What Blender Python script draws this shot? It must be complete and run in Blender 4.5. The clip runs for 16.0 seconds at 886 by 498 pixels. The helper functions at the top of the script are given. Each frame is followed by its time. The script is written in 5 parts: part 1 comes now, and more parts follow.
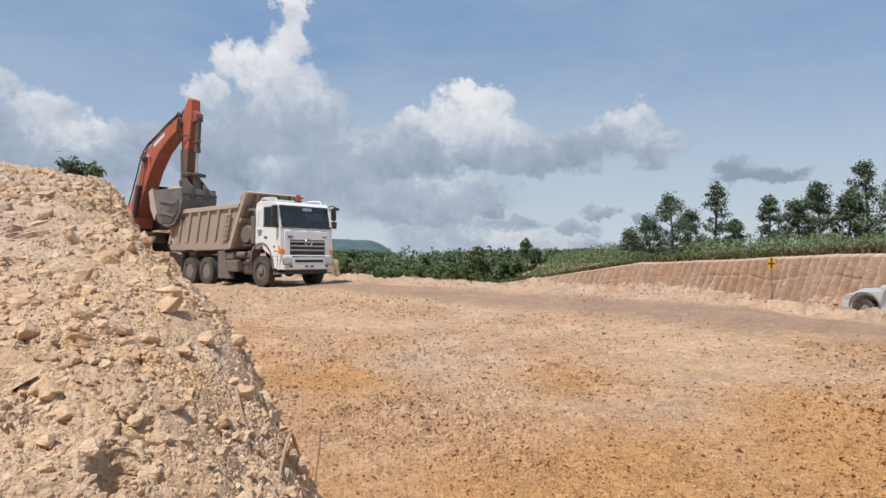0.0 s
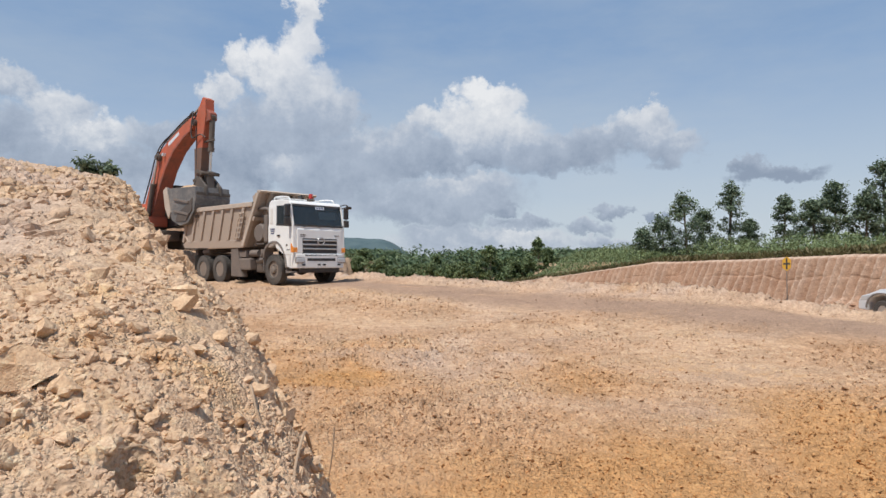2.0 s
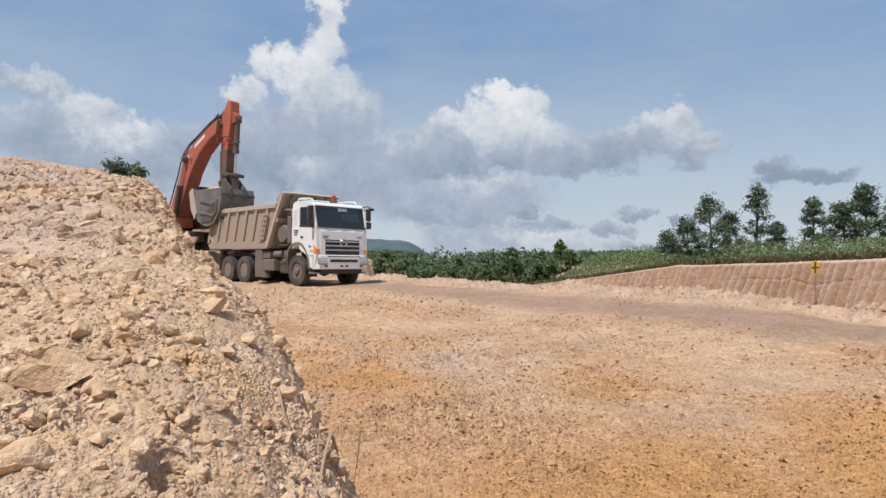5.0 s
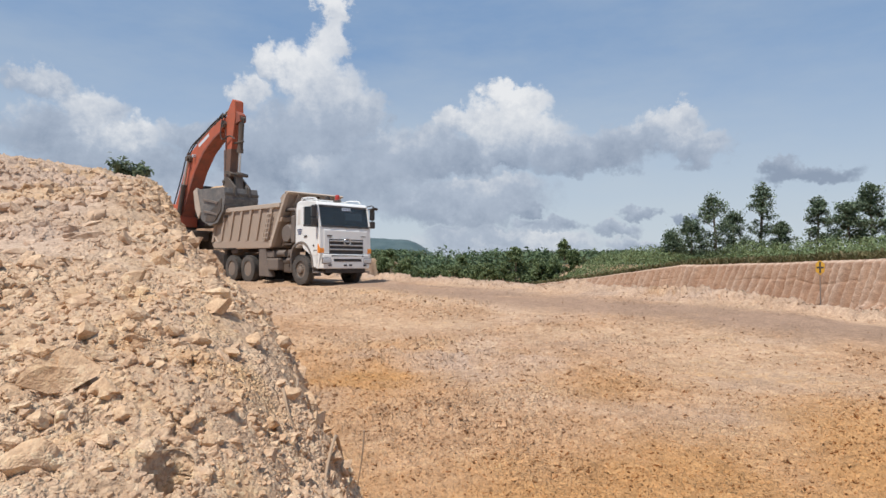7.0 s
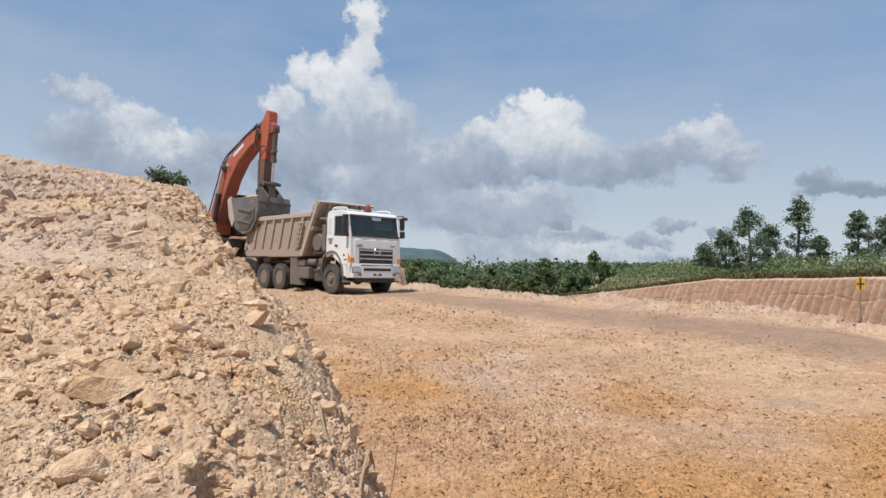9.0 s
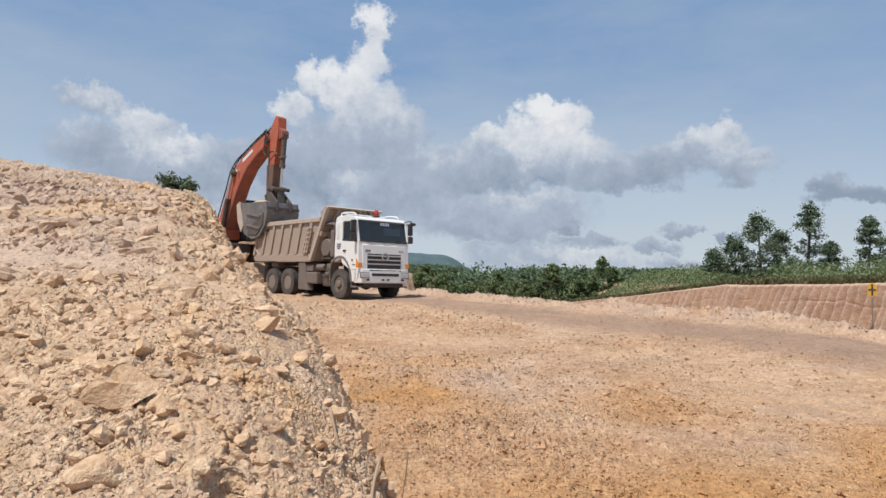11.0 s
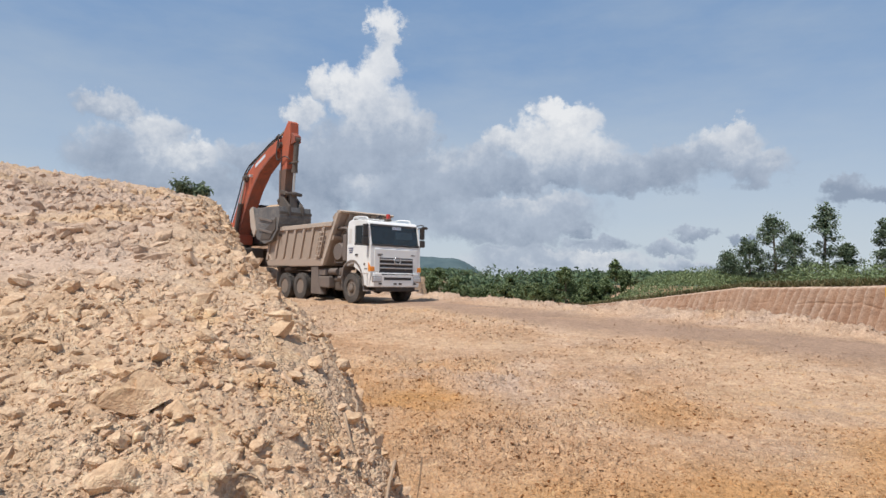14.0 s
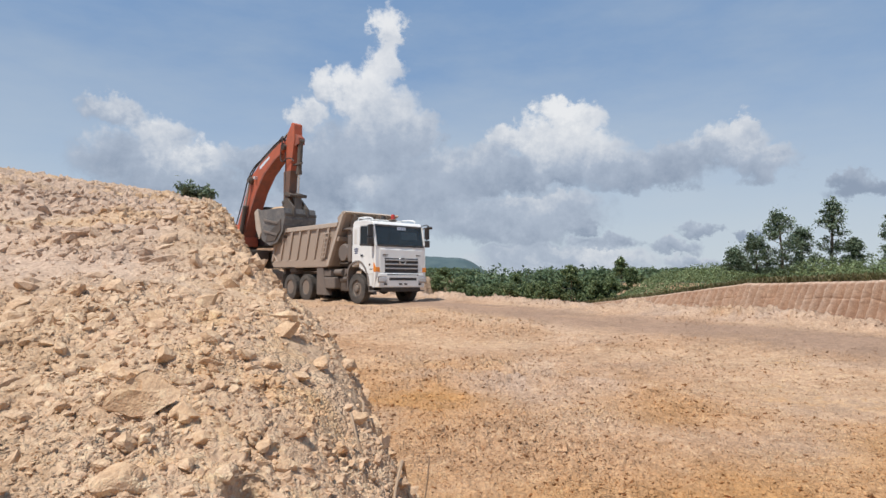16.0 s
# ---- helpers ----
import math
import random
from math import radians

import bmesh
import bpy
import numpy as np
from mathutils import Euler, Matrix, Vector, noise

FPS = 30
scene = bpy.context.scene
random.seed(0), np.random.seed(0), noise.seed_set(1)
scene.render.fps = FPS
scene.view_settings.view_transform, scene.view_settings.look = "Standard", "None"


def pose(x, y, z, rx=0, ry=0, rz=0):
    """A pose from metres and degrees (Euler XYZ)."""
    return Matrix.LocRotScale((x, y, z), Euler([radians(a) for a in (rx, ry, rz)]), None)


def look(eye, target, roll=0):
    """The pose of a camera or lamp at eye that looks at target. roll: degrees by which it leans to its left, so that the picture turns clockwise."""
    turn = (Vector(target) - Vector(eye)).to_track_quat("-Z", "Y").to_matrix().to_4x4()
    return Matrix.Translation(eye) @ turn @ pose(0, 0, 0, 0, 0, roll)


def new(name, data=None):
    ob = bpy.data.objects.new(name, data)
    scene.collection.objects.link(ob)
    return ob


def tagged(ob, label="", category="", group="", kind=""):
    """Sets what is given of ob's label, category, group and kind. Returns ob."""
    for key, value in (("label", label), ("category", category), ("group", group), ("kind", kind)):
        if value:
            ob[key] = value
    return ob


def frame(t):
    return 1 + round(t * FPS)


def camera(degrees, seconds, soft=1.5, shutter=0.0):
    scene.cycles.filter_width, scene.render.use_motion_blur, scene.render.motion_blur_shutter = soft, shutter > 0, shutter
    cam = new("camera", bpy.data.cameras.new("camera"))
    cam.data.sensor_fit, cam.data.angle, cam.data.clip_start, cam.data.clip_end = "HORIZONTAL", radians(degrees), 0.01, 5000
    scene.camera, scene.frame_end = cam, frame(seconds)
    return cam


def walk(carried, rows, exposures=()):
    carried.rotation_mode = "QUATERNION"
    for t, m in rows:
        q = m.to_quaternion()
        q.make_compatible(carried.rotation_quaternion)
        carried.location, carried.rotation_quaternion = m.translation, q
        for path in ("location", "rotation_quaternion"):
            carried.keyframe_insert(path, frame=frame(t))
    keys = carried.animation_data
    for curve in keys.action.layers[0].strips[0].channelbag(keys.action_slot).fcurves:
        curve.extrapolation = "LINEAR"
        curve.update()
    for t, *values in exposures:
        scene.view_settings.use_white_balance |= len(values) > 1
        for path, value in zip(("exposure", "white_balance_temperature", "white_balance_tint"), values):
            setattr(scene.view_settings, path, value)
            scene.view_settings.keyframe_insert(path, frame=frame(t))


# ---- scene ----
cam = camera(70.0, 16.0)
PATH = [
    (0, (0.095, 0.736, 1.419), (0.205, 2.732, 1.468), -0.5),
    (0.5, (0.093, 0.735, 1.417), (0.194, 2.732, 1.467), -0.5),
    (1, (0.089, 0.736, 1.42), (0.183, 2.733, 1.472), -0.3),
    (1.5, (0.087, 0.74, 1.419), (0.178, 2.738, 1.47), -0.3),
    (2, (0.087, 0.74, 1.421), (0.16, 2.738, 1.467), -0.3),
    (2.5, (0.086, 0.747, 1.42), (0.147, 2.745, 1.469), -0.4),
    (3, (0.084, 0.743, 1.423), (0.13, 2.742, 1.474), -0.1),
    (3.5, (0.08, 0.741, 1.428), (0.121, 2.74, 1.481), 0.1),
    (4, (0.074, 0.745, 1.429), (0.104, 2.744, 1.479), 0.1),
    (6.5, (0.069, 0.741, 1.434), (0.057, 2.74, 1.488), -0.0),
    (7, (0.068, 0.74, 1.437), (0.062, 2.739, 1.486), 0.1),
    (7.5, (0.068, 0.738, 1.439), (0.07, 2.738, 1.485), 0.2),
    (8, (0.061, 0.739, 1.443), (0.032, 2.738, 1.496), 0.4),
    (8.5, (0.049, 0.741, 1.447), (-0.029, 2.739, 1.514), 0.5),
    (9, (0.046, 0.73, 1.457), (-0.051, 2.726, 1.537), 0.9),
    (11.5, (0.03, 0.735, 1.46), (-0.099, 2.729, 1.559), 1.0),
    (12, (0.029, 0.731, 1.464), (-0.109, 2.724, 1.567), 1.1),
    (12.5, (0.031, 0.727, 1.464), (-0.114, 2.719, 1.57), 1.1),
    (13, (0.026, 0.737, 1.462), (-0.13, 2.728, 1.574), 0.9),
    (13.5, (0.026, 0.735, 1.463), (-0.133, 2.726, 1.573), 0.9),
    (14, (0.028, 0.733, 1.463), (-0.131, 2.724, 1.57), 0.8),
    (14.5, (0.027, 0.74, 1.461), (-0.145, 2.729, 1.568), 0.6),
    (15, (0.028, 0.739, 1.461), (-0.147, 2.728, 1.566), 0.5),
    (15.5, (0.03, 0.741, 1.46), (-0.142, 2.73, 1.565), 0.2),
    (16, (0.028, 0.744, 1.459), (-0.147, 2.734, 1.565), 0.1),
]
walk(cam, [(t, look(eye, target, roll)) for t, eye, target, roll in PATH])

# ---- light ----
SUN_EL, SUN_AZ = 63.0, 213.0  # degrees; azimuth clockwise from +y
world = bpy.data.worlds.new("sky")
scene.world = world
world.use_nodes = True


# clouds: compass angle and height in degrees, half width and half height, brightness
CLOUDS = [
    (-33.0, 13.6, 2.6, 1.3, 0.7), (-29.6, 12.2, 2.6, 1.9, 0.85), (-26.4, 10.2, 3.0, 1.7, 0.95), (-31.0, 10.0, 5.0, 2.2, 0.5), (-26.0, 8.0, 5.5, 2.0, 0.35),
    (-10.0, 21.8, 1.5, 2.3, 1.0), (-10.6, 19.0, 2.0, 2.4, 1.0), (-12.4, 16.6, 3.0, 2.6, 1.0), (-10.4, 14.6, 3.8, 2.8, 0.8), (-7.6, 13.2, 2.6, 2.2, 0.65),
    (-15.6, 17.0, 1.5, 1.6, 0.9), (-17.4, 14.5, 1.8, 1.8, 0.95), (-12.5, 11.0, 6.0, 3.6, 0.5), (-16.5, 9.0, 5.0, 3.0, 0.4), (-12.0, 8.6, 2.4, 1.5, 0.9), (-8.0, 7.6, 5.0, 2.2, 0.5),
    (5.6, 15.2, 2.3, 1.3, 1.05), (6.8, 14.0, 3.0, 1.9, 1.0), (4.2, 12.4, 3.2, 2.2, 0.9), (0.9, 13.0, 2.0, 1.4, 0.85), (7.4, 11.4, 4.6, 2.4, 0.8),
    (2.4, 9.8, 6.6, 1.7, 0.45), (-1.4, 10.8, 3.2, 2.0, 0.6), (9.8, 10.2, 3.2, 2.0, 0.55), (4.0, 6.8, 5.8, 1.8, 0.6), (2.8, 4.3, 2.2, 2.0, 0.6),
    (20.6, 13.0, 1.1, 1.4, 0.8), (19.6, 11.2, 3.3, 2.1, 0.75), (22.0, 9.6, 3.0, 1.5, 0.6), (16.4, 10.6, 3.6, 1.4, 0.5),
    (29.4, 7.2, 3.8, 0.9, 0.25), (27.6, 8.0, 2.0, 0.8, 0.35), (17.0, 4.6, 1.5, 0.7, 0.45), (20.6, 4.3, 1.4, 0.45, 0.35), (7.4, 4.7, 1.6, 0.7, 0.4),
    (9.0, 3.4, 3.2, 0.7, 0.45), (17.0, 1.8, 2.6, 0.8, 0.55), (-20.0, 5.5, 7.0, 2.4, 0.6), (6.0, 1.8, 9.0, 1.4, 0.75), (-4.0, 9.5, 6.0, 3.0, 0.5), (1.0, 5.6, 9.0, 2.4, 0.55), (12.5, 9.6, 6.0, 1.8, 0.5), (15.0, 3.2, 2.4, 0.7, 0.5), (-29.0, 7.0, 6.0, 2.4, 0.45), (-21.0, 10.5, 4.0, 1.6, 0.5), (4.5, 2.6, 3.0, 1.0, 0.5), (0.5, 2.6, 2.4, 1.0, 0.5),
]


def build_sky():
    nt = world.node_tree
    nt.nodes.clear()
    put = nt.links.new

    def math_node(op, *vals):
        n = nt.nodes.new("ShaderNodeMath")
        n.operation = op
        for i, v in enumerate(vals):
            if isinstance(v, (int, float)):
                n.inputs[i].default_value = v
            else:
                put(v, n.inputs[i])
        return n.outputs[0]

    def vec_node(op, *vals):
        n = nt.nodes.new("ShaderNodeVectorMath")
        n.operation = op
        for i, v in enumerate(vals):
            if isinstance(v, tuple):
                n.inputs[i].default_value = v
            else:
                put(v, n.inputs[i])
        return n

    def col_mix(a, b, fac):
        n = nt.nodes.new("ShaderNodeMix")
        n.data_type = "RGBA"
        for sock, v in ((n.inputs[0], fac), (n.inputs[6], a), (n.inputs[7], b)):
            if isinstance(v, tuple):
                sock.default_value = (*v, 1)
            elif isinstance(v, (int, float)):
                sock.default_value = v
            else:
                put(v, sock)
        return n.outputs[2]

    out = nt.nodes.new("ShaderNodeOutputWorld")
    bg = nt.nodes.new("ShaderNodeBackground")
    sky = nt.nodes.new("ShaderNodeTexSky")
    sky.sky_type = "NISHITA"
    sky.sun_disc = False
    sky.sun_elevation = radians(SUN_EL)
    sky.sun_rotation = radians(SUN_AZ)
    sky.ozone_density = 2.5
    sky.dust_density = 0.6
    gen = nt.nodes.new("ShaderNodeTexCoord").outputs["Generated"]
    sep = nt.nodes.new("ShaderNodeSeparateXYZ")
    put(gen, sep.inputs[0])
    az = math_node("MULTIPLY", math_node("ARCTAN2", sep.outputs[0], sep.outputs[1]), 57.2958)
    el = math_node("MULTIPLY", math_node("ARCSINE", sep.outputs[2]), 57.2958)
    comb = nt.nodes.new("ShaderNodeCombineXYZ")
    put(az, comb.inputs[0])
    put(el, comb.inputs[1])
    flat = comb.outputs[0]
    # puffy edges
    p1 = nt.nodes.new("ShaderNodeTexNoise")
    p1.inputs["Scale"].default_value, p1.inputs["Detail"].default_value, p1.inputs["Roughness"].default_value = 0.36, 9, 0.66
    put(flat, p1.inputs["Vector"])
    off = vec_node("SUBTRACT", p1.outputs["Color"], (0.5, 0.5, 0.5)).outputs[0]
    warp = vec_node("MULTIPLY_ADD", off, (6.0, 5.0, 0.0), flat).outputs[0]
    dens, light, weight = None, None, None
    for a0, e0, ra, re_, br in CLOUDS:
        q = vec_node("MULTIPLY_ADD", warp, (1 / (ra * 1.15), 1 / (re_ * 1.15), 0.0), (-a0 / (ra * 1.15), -e0 / (re_ * 1.15), 0.0)).outputs[0]
        d2 = vec_node("DOT_PRODUCT", q, q).outputs["Value"]
        w = math_node("MAXIMUM", math_node("SUBTRACT", 1.0, d2), 0.0)
        s2 = nt.nodes.new("ShaderNodeSeparateXYZ")
        put(q, s2.inputs[0])
        b = math_node("MULTIPLY", math_node("MULTIPLY_ADD", s2.outputs[1], 0.32, br - 0.1), w)
        dens = w if dens is None else math_node("MAXIMUM", dens, w)
        light = b if light is None else math_node("ADD", light, b)
        weight = w if weight is None else math_node("ADD", weight, w)
    tone = math_node("DIVIDE", light, math_node("ADD", weight, 0.05))
    tone = math_node("ADD", tone, math_node("MULTIPLY", math_node("SUBTRACT", p1.outputs["Fac"], 0.5), 0.9))
    edge = nt.nodes.new("ShaderNodeMapRange")
    edge.interpolation_type = "SMOOTHSTEP"
    for k, v in (("From Min", 0.02), ("From Max", 0.72), ("To Max", 0.86)):
        edge.inputs[k].default_value = v
    put(dens, edge.inputs["Value"])
    # thin high veil and haze towards the horizon, all round
    p2 = nt.nodes.new("ShaderNodeTexNoise")
    p2.inputs["Scale"].default_value, p2.inputs["Detail"].default_value, p2.inputs["Roughness"].default_value = 2.4, 7, 0.6
    stretch = vec_node("MULTIPLY", gen, (1.0, 1.0, 3.2)).outputs[0]
    put(stretch, p2.inputs["Vector"])
    veil = nt.nodes.new("ShaderNodeMapRange")
    for k, v in (("From Min", 0.40), ("From Max", 0.80), ("To Min", 0.06), ("To Max", 0.62)):
        veil.inputs[k].default_value = v
    put(p2.outputs["Fac"], veil.inputs["Value"])
    haze = nt.nodes.new("ShaderNodeMapRange")
    for k, v in (("From Min", 19.0), ("From Max", -1.0), ("To Min", 0.0), ("To Max", 0.92)):
        haze.inputs[k].default_value = v
    put(el, haze.inputs["Value"])
    blue = col_mix(sky.outputs[0], (2.15, 3.7, 6.3), 0.66)
    c = col_mix(blue, (4.4, 5.2, 6.1), veil.outputs[0])
    c = col_mix(c, (6.1, 6.7, 7.1), haze.outputs[0])
    grey = nt.nodes.new("ShaderNodeValToRGB")
    for e_, (p, col) in zip([grey.color_ramp.elements[0], grey.color_ramp.elements[1], grey.color_ramp.elements.new(0.5)], [(0.1, (0.28, 0.345, 0.46, 1)), (1.0, (0.86, 0.88, 0.90, 1)), (0.5, (0.465, 0.535, 0.65, 1))]):
        e_.position, e_.color = p, col
    put(tone, grey.inputs[0])
    cl = vec_node("MULTIPLY", grey.outputs[0], (8.8, 8.8, 8.8)).outputs[0]
    c = col_mix(c, cl, edge.outputs[0])
    put(c, bg.inputs[0])
    bg.inputs["Strength"].default_value = 0.10
    put(bg.outputs[0], out.inputs[0])


build_sky()
sun_data = bpy.data.lights.new("sun", "SUN")
sun_data.energy, sun_data.angle, sun_data.color = 4.5, radians(0.53), (1.0, 0.95, 0.88)
sun = new("sun", sun_data)
a, e = radians(SUN_AZ), radians(SUN_EL)
sun.matrix_world = look((0, 0, 60), (-math.sin(a) * math.cos(e), -math.cos(a) * math.cos(e), 60 - math.sin(e)))

# ---- materials ----
def shade(name, rough=0.6, metal=0.0):
    m = bpy.data.materials.new(name)
    m.use_nodes = True
    b = m.node_tree.nodes["Principled BSDF"]
    b.inputs["Roughness"].default_value = rough
    b.inputs["Metallic"].default_value = metal
    return m, m.node_tree, b


def add(nt, kind, **values):
    n = nt.nodes.new(kind)
    for k, v in values.items():
        n.inputs[k].default_value = v
    return n


def noise_tex(nt, scale, detail=6, rough=0.6, vec=None):
    n = add(nt, "ShaderNodeTexNoise", Scale=scale, Detail=detail, Roughness=rough)
    if vec:
        nt.links.new(vec, n.inputs["Vector"])
    return n.outputs["Fac"]


def ramp(nt, fac, stops):
    r = nt.nodes.new("ShaderNodeValToRGB")
    el = r.color_ramp.elements
    while len(el) < len(stops):
        el.new(0.5)
    for e_, (p, c) in zip(el, stops):
        e_.position, e_.color = p, (*c, 1) if len(c) == 3 else c
    nt.links.new(fac, r.inputs[0])
    return r.outputs[0]


def mix(nt, a, b, fac, mode="MIX"):
    n = nt.nodes.new("ShaderNodeMix")
    n.data_type, n.blend_type = "RGBA", mode
    for sock, v in ((n.inputs[0], fac), (n.inputs[6], a), (n.inputs[7], b)):
        if isinstance(v, (int, float)):
            sock.default_value = v
        elif isinstance(v, tuple):
            sock.default_value = (*v, 1)
        else:
            nt.links.new(v, sock)
    return n.outputs[2]


def bump(nt, b, height, strength, dist):
    n = add(nt, "ShaderNodeBump", Strength=strength, Distance=dist)
    nt.links.new(height, n.inputs["Height"])
    nt.links.new(n.outputs[0], b.inputs["Normal"])


def coords(nt):
    return nt.nodes.new("ShaderNodeTexCoord").outputs["Object"]


def plain(name, col, rough=0.6, metal=0.0, dirt=(0.36, 0.25, 0.17), amount=0.35, grain=18.0, bumps=0.15):
    """Painted or bare surface with dust and scuffs."""
    m, nt, b = shade(name, rough, metal)
    v = coords(nt)
    n1 = noise_tex(nt, 2.2, 7, 0.65, v)
    n2 = noise_tex(nt, grain, 5, 0.6, v)
    f = mix(nt, n1, n2, 0.4)
    mask = ramp(nt, f, [(0.42, (0, 0, 0)), (0.68, (amount,) * 3)])
    c = mix(nt, col, dirt, mask)
    c = mix(nt, c, n2, 0.12, "OVERLAY")
    nt.links.new(c, b.inputs["Base Color"])
    r = ramp(nt, f, [(0.35, (rough * 0.85,) * 3), (0.7, (min(1, rough + 0.3),) * 3)])
    nt.links.new(r, b.inputs["Roughness"])
    bump(nt, b, n2, bumps, 0.006)
    return m


def earth(name, stops, big=0.35, bumps=0.8, toned=False, island=False, fine=30.0, crumb=18.0):
    m, nt, b = shade(name, 0.95)
    b.inputs["Specular IOR Level"].default_value = 0.12
    v = coords(nt)
    n1 = noise_tex(nt, big, 4, 0.55, v)
    n2 = noise_tex(nt, 5.0, 9, 0.72, v)
    n3 = noise_tex(nt, fine, 7, 0.72, v)
    f = mix(nt, n1, n2, 0.42)
    c = ramp(nt, f, stops)
    if toned:
        tone = nt.nodes.new("ShaderNodeAttribute")
        tone.attribute_name = "tone"
        sep = nt.nodes.new("ShaderNodeSeparateColor")
        nt.links.new(tone.outputs["Color"], sep.inputs[0])
        c = mix(nt, c, (0.50, 0.27, 0.11), sep.outputs[1])
        c = mix(nt, c, (0.50, 0.37, 0.285), sep.outputs[2])
        c = mix(nt, c, (0.37, 0.245, 0.17), sep.outputs[0])
    if island:
        g = nt.nodes.new("ShaderNodeNewGeometry")
        r = ramp(nt, g.outputs["Random Per Island"], [(0.0, (0.40, 0.39, 0.385)), (0.6, (0.51, 0.505, 0.495)), (1.0, (0.63, 0.62, 0.61))])
        c = mix(nt, c, r, 0.6, "OVERLAY")
    # crumbs of two sizes, each with its own tint
    wob = nt.nodes.new("ShaderNodeTexNoise")
    wob.inputs["Scale"].default_value, wob.inputs["Detail"].default_value = crumb * 0.8, 3
    nt.links.new(v, wob.inputs["Vector"])
    warp = add(nt, "ShaderNodeVectorMath")
    warp.operation = "MULTIPLY_ADD"
    warp.inputs[1].default_value = (0.9 / crumb,) * 3
    nt.links.new(wob.outputs["Color"], warp.inputs[0])
    nt.links.new(v, warp.inputs[2])
    height = mix(nt, n2, n3, 0.45)
    patch = noise_tex(nt, crumb * 0.06, 4, 0.6, v)
    for scale, tint, lift in ((crumb, 0.10, 0.60), (crumb * 2.7, 0.12, 0.35)):
        vor = add(nt, "ShaderNodeTexVoronoi", Scale=scale)
        nt.links.new(warp.outputs[0], vor.inputs["Vector"])
        grey = nt.nodes.new("ShaderNodeSeparateColor")
        nt.links.new(vor.outputs["Color"], grey.inputs[0])
        c = mix(nt, c, grey.outputs[0], tint, "OVERLAY")
        height = mix(nt, height, ramp(nt, vor.outputs["Distance"], [(0.05, (1, 1, 1)), (0.75, (0, 0, 0))]), ramp(nt, patch, [(0.40, (0.12,) * 3), (0.58, (lift,) * 3)]))
    c = mix(nt, c, n2, 0.35, "OVERLAY")
    c = mix(nt, c, n3, 0.42, "OVERLAY")
    nt.links.new(c, b.inputs["Base Color"])
    bump(nt, b, height, bumps, 1.0 / crumb)
    return m


GROUND_SOIL = [(0.38, (0.43, 0.26, 0.15)), (0.47, (0.505, 0.32, 0.195)), (0.56, (0.55, 0.375, 0.245)), (0.66, (0.52, 0.305, 0.15))]
M_GROUND = earth("earth_ground", GROUND_SOIL, bumps=0.9, toned=True)
HEAP_SOIL = [(0.36, (0.44, 0.285, 0.17)), (0.46, (0.515, 0.355, 0.225)), (0.56, (0.57, 0.405, 0.275)), (0.68, (0.515, 0.32, 0.17))]
M_HEAP = earth("earth_heap", HEAP_SOIL, bumps=0.9, toned=True, fine=60.0, crumb=34.0)
M_CLOD = earth("earth_clod", HEAP_SOIL, bumps=0.5, toned=True, island=True, fine=70.0, crumb=60.0)
M_CLOD_RED = earth("earth_clod_red", GROUND_SOIL, toned=True, island=True)
M_GROUND_PLAIN = earth("earth_load", [(0.36, (0.40, 0.28, 0.18)), (0.6, (0.50, 0.36, 0.24))])
M_BODY = plain("dusty_tan_steel", (0.37, 0.29, 0.23), 0.7, amount=0.5, dirt=(0.42, 0.32, 0.25))
M_BODY_LIGHT = plain("pale_dusty_steel", (0.48, 0.40, 0.33), 0.75, amount=0.4)
M_DUSTY = plain("dust_covered_metal", (0.15, 0.125, 0.11), 0.8, amount=0.5, dirt=(0.27, 0.21, 0.17))
M_WHITE = plain("white_paint", (0.80, 0.80, 0.78), 0.32, amount=0.10, bumps=0.03)
M_WHITE_DUST = plain("dusty_white_paint", (0.70, 0.68, 0.64), 0.5, amount=0.3)
M_ORANGE = plain("worn_orange_paint", (0.47, 0.105, 0.05), 0.55, amount=0.6, dirt=(0.24, 0.12, 0.08), grain=8)
# darker orange: grimy parts, and the shade put on the boom's belly
M_ORANGE_DARK = plain("grimy_shaded_orange_paint", (0.32, 0.085, 0.05), 0.6, amount=0.9, dirt=(0.10, 0.07, 0.06), grain=6)
M_RUBBER = plain("dusty_rubber", (0.055, 0.05, 0.046), 0.9, amount=0.55, dirt=(0.20, 0.175, 0.155))
M_RIM = plain("dusty_rim", (0.20, 0.175, 0.155), 0.7, 0.1, amount=0.5)
M_STEEL = plain("grimy_steel", (0.10, 0.085, 0.075), 0.6, 0.3, amount=0.4, dirt=(0.26, 0.19, 0.14))
M_WORN = plain("worn_bucket_steel", (0.14, 0.135, 0.13), 0.5, 0.3, amount=0.8, dirt=(0.34, 0.30, 0.27), grain=10)
M_BLACK = plain("black_plastic", (0.025, 0.025, 0.027), 0.5, amount=0.15)
M_GREY_TRIM = plain("grey_trim", (0.17, 0.155, 0.145), 0.7, amount=0.4)
M_CHROME = plain("dull_chrome", (0.62, 0.61, 0.60), 0.25, 0.9, amount=0.1)
M_AMBER = plain("amber_lens", (0.75, 0.25, 0.03), 0.15, amount=0.05)
M_RED = plain("red_lens", (0.45, 0.04, 0.03), 0.2, amount=0.1)
M_LAMP = plain("lamp_lens", (0.62, 0.64, 0.66), 0.08, 0.3, amount=0.05)
M_PLAQUE = plain("dark_print", (0.10, 0.12, 0.20), 0.6, amount=0.05)
M_STICKER = plain("sticker", (0.62, 0.66, 0.72), 0.5, amount=0.05)
M_PALE_PANEL = plain("pale_blue_grey", (0.42, 0.50, 0.55), 0.5, amount=0.05)
M_MIRROR, _, _b = shade("mirror", 0.03, 1.0)
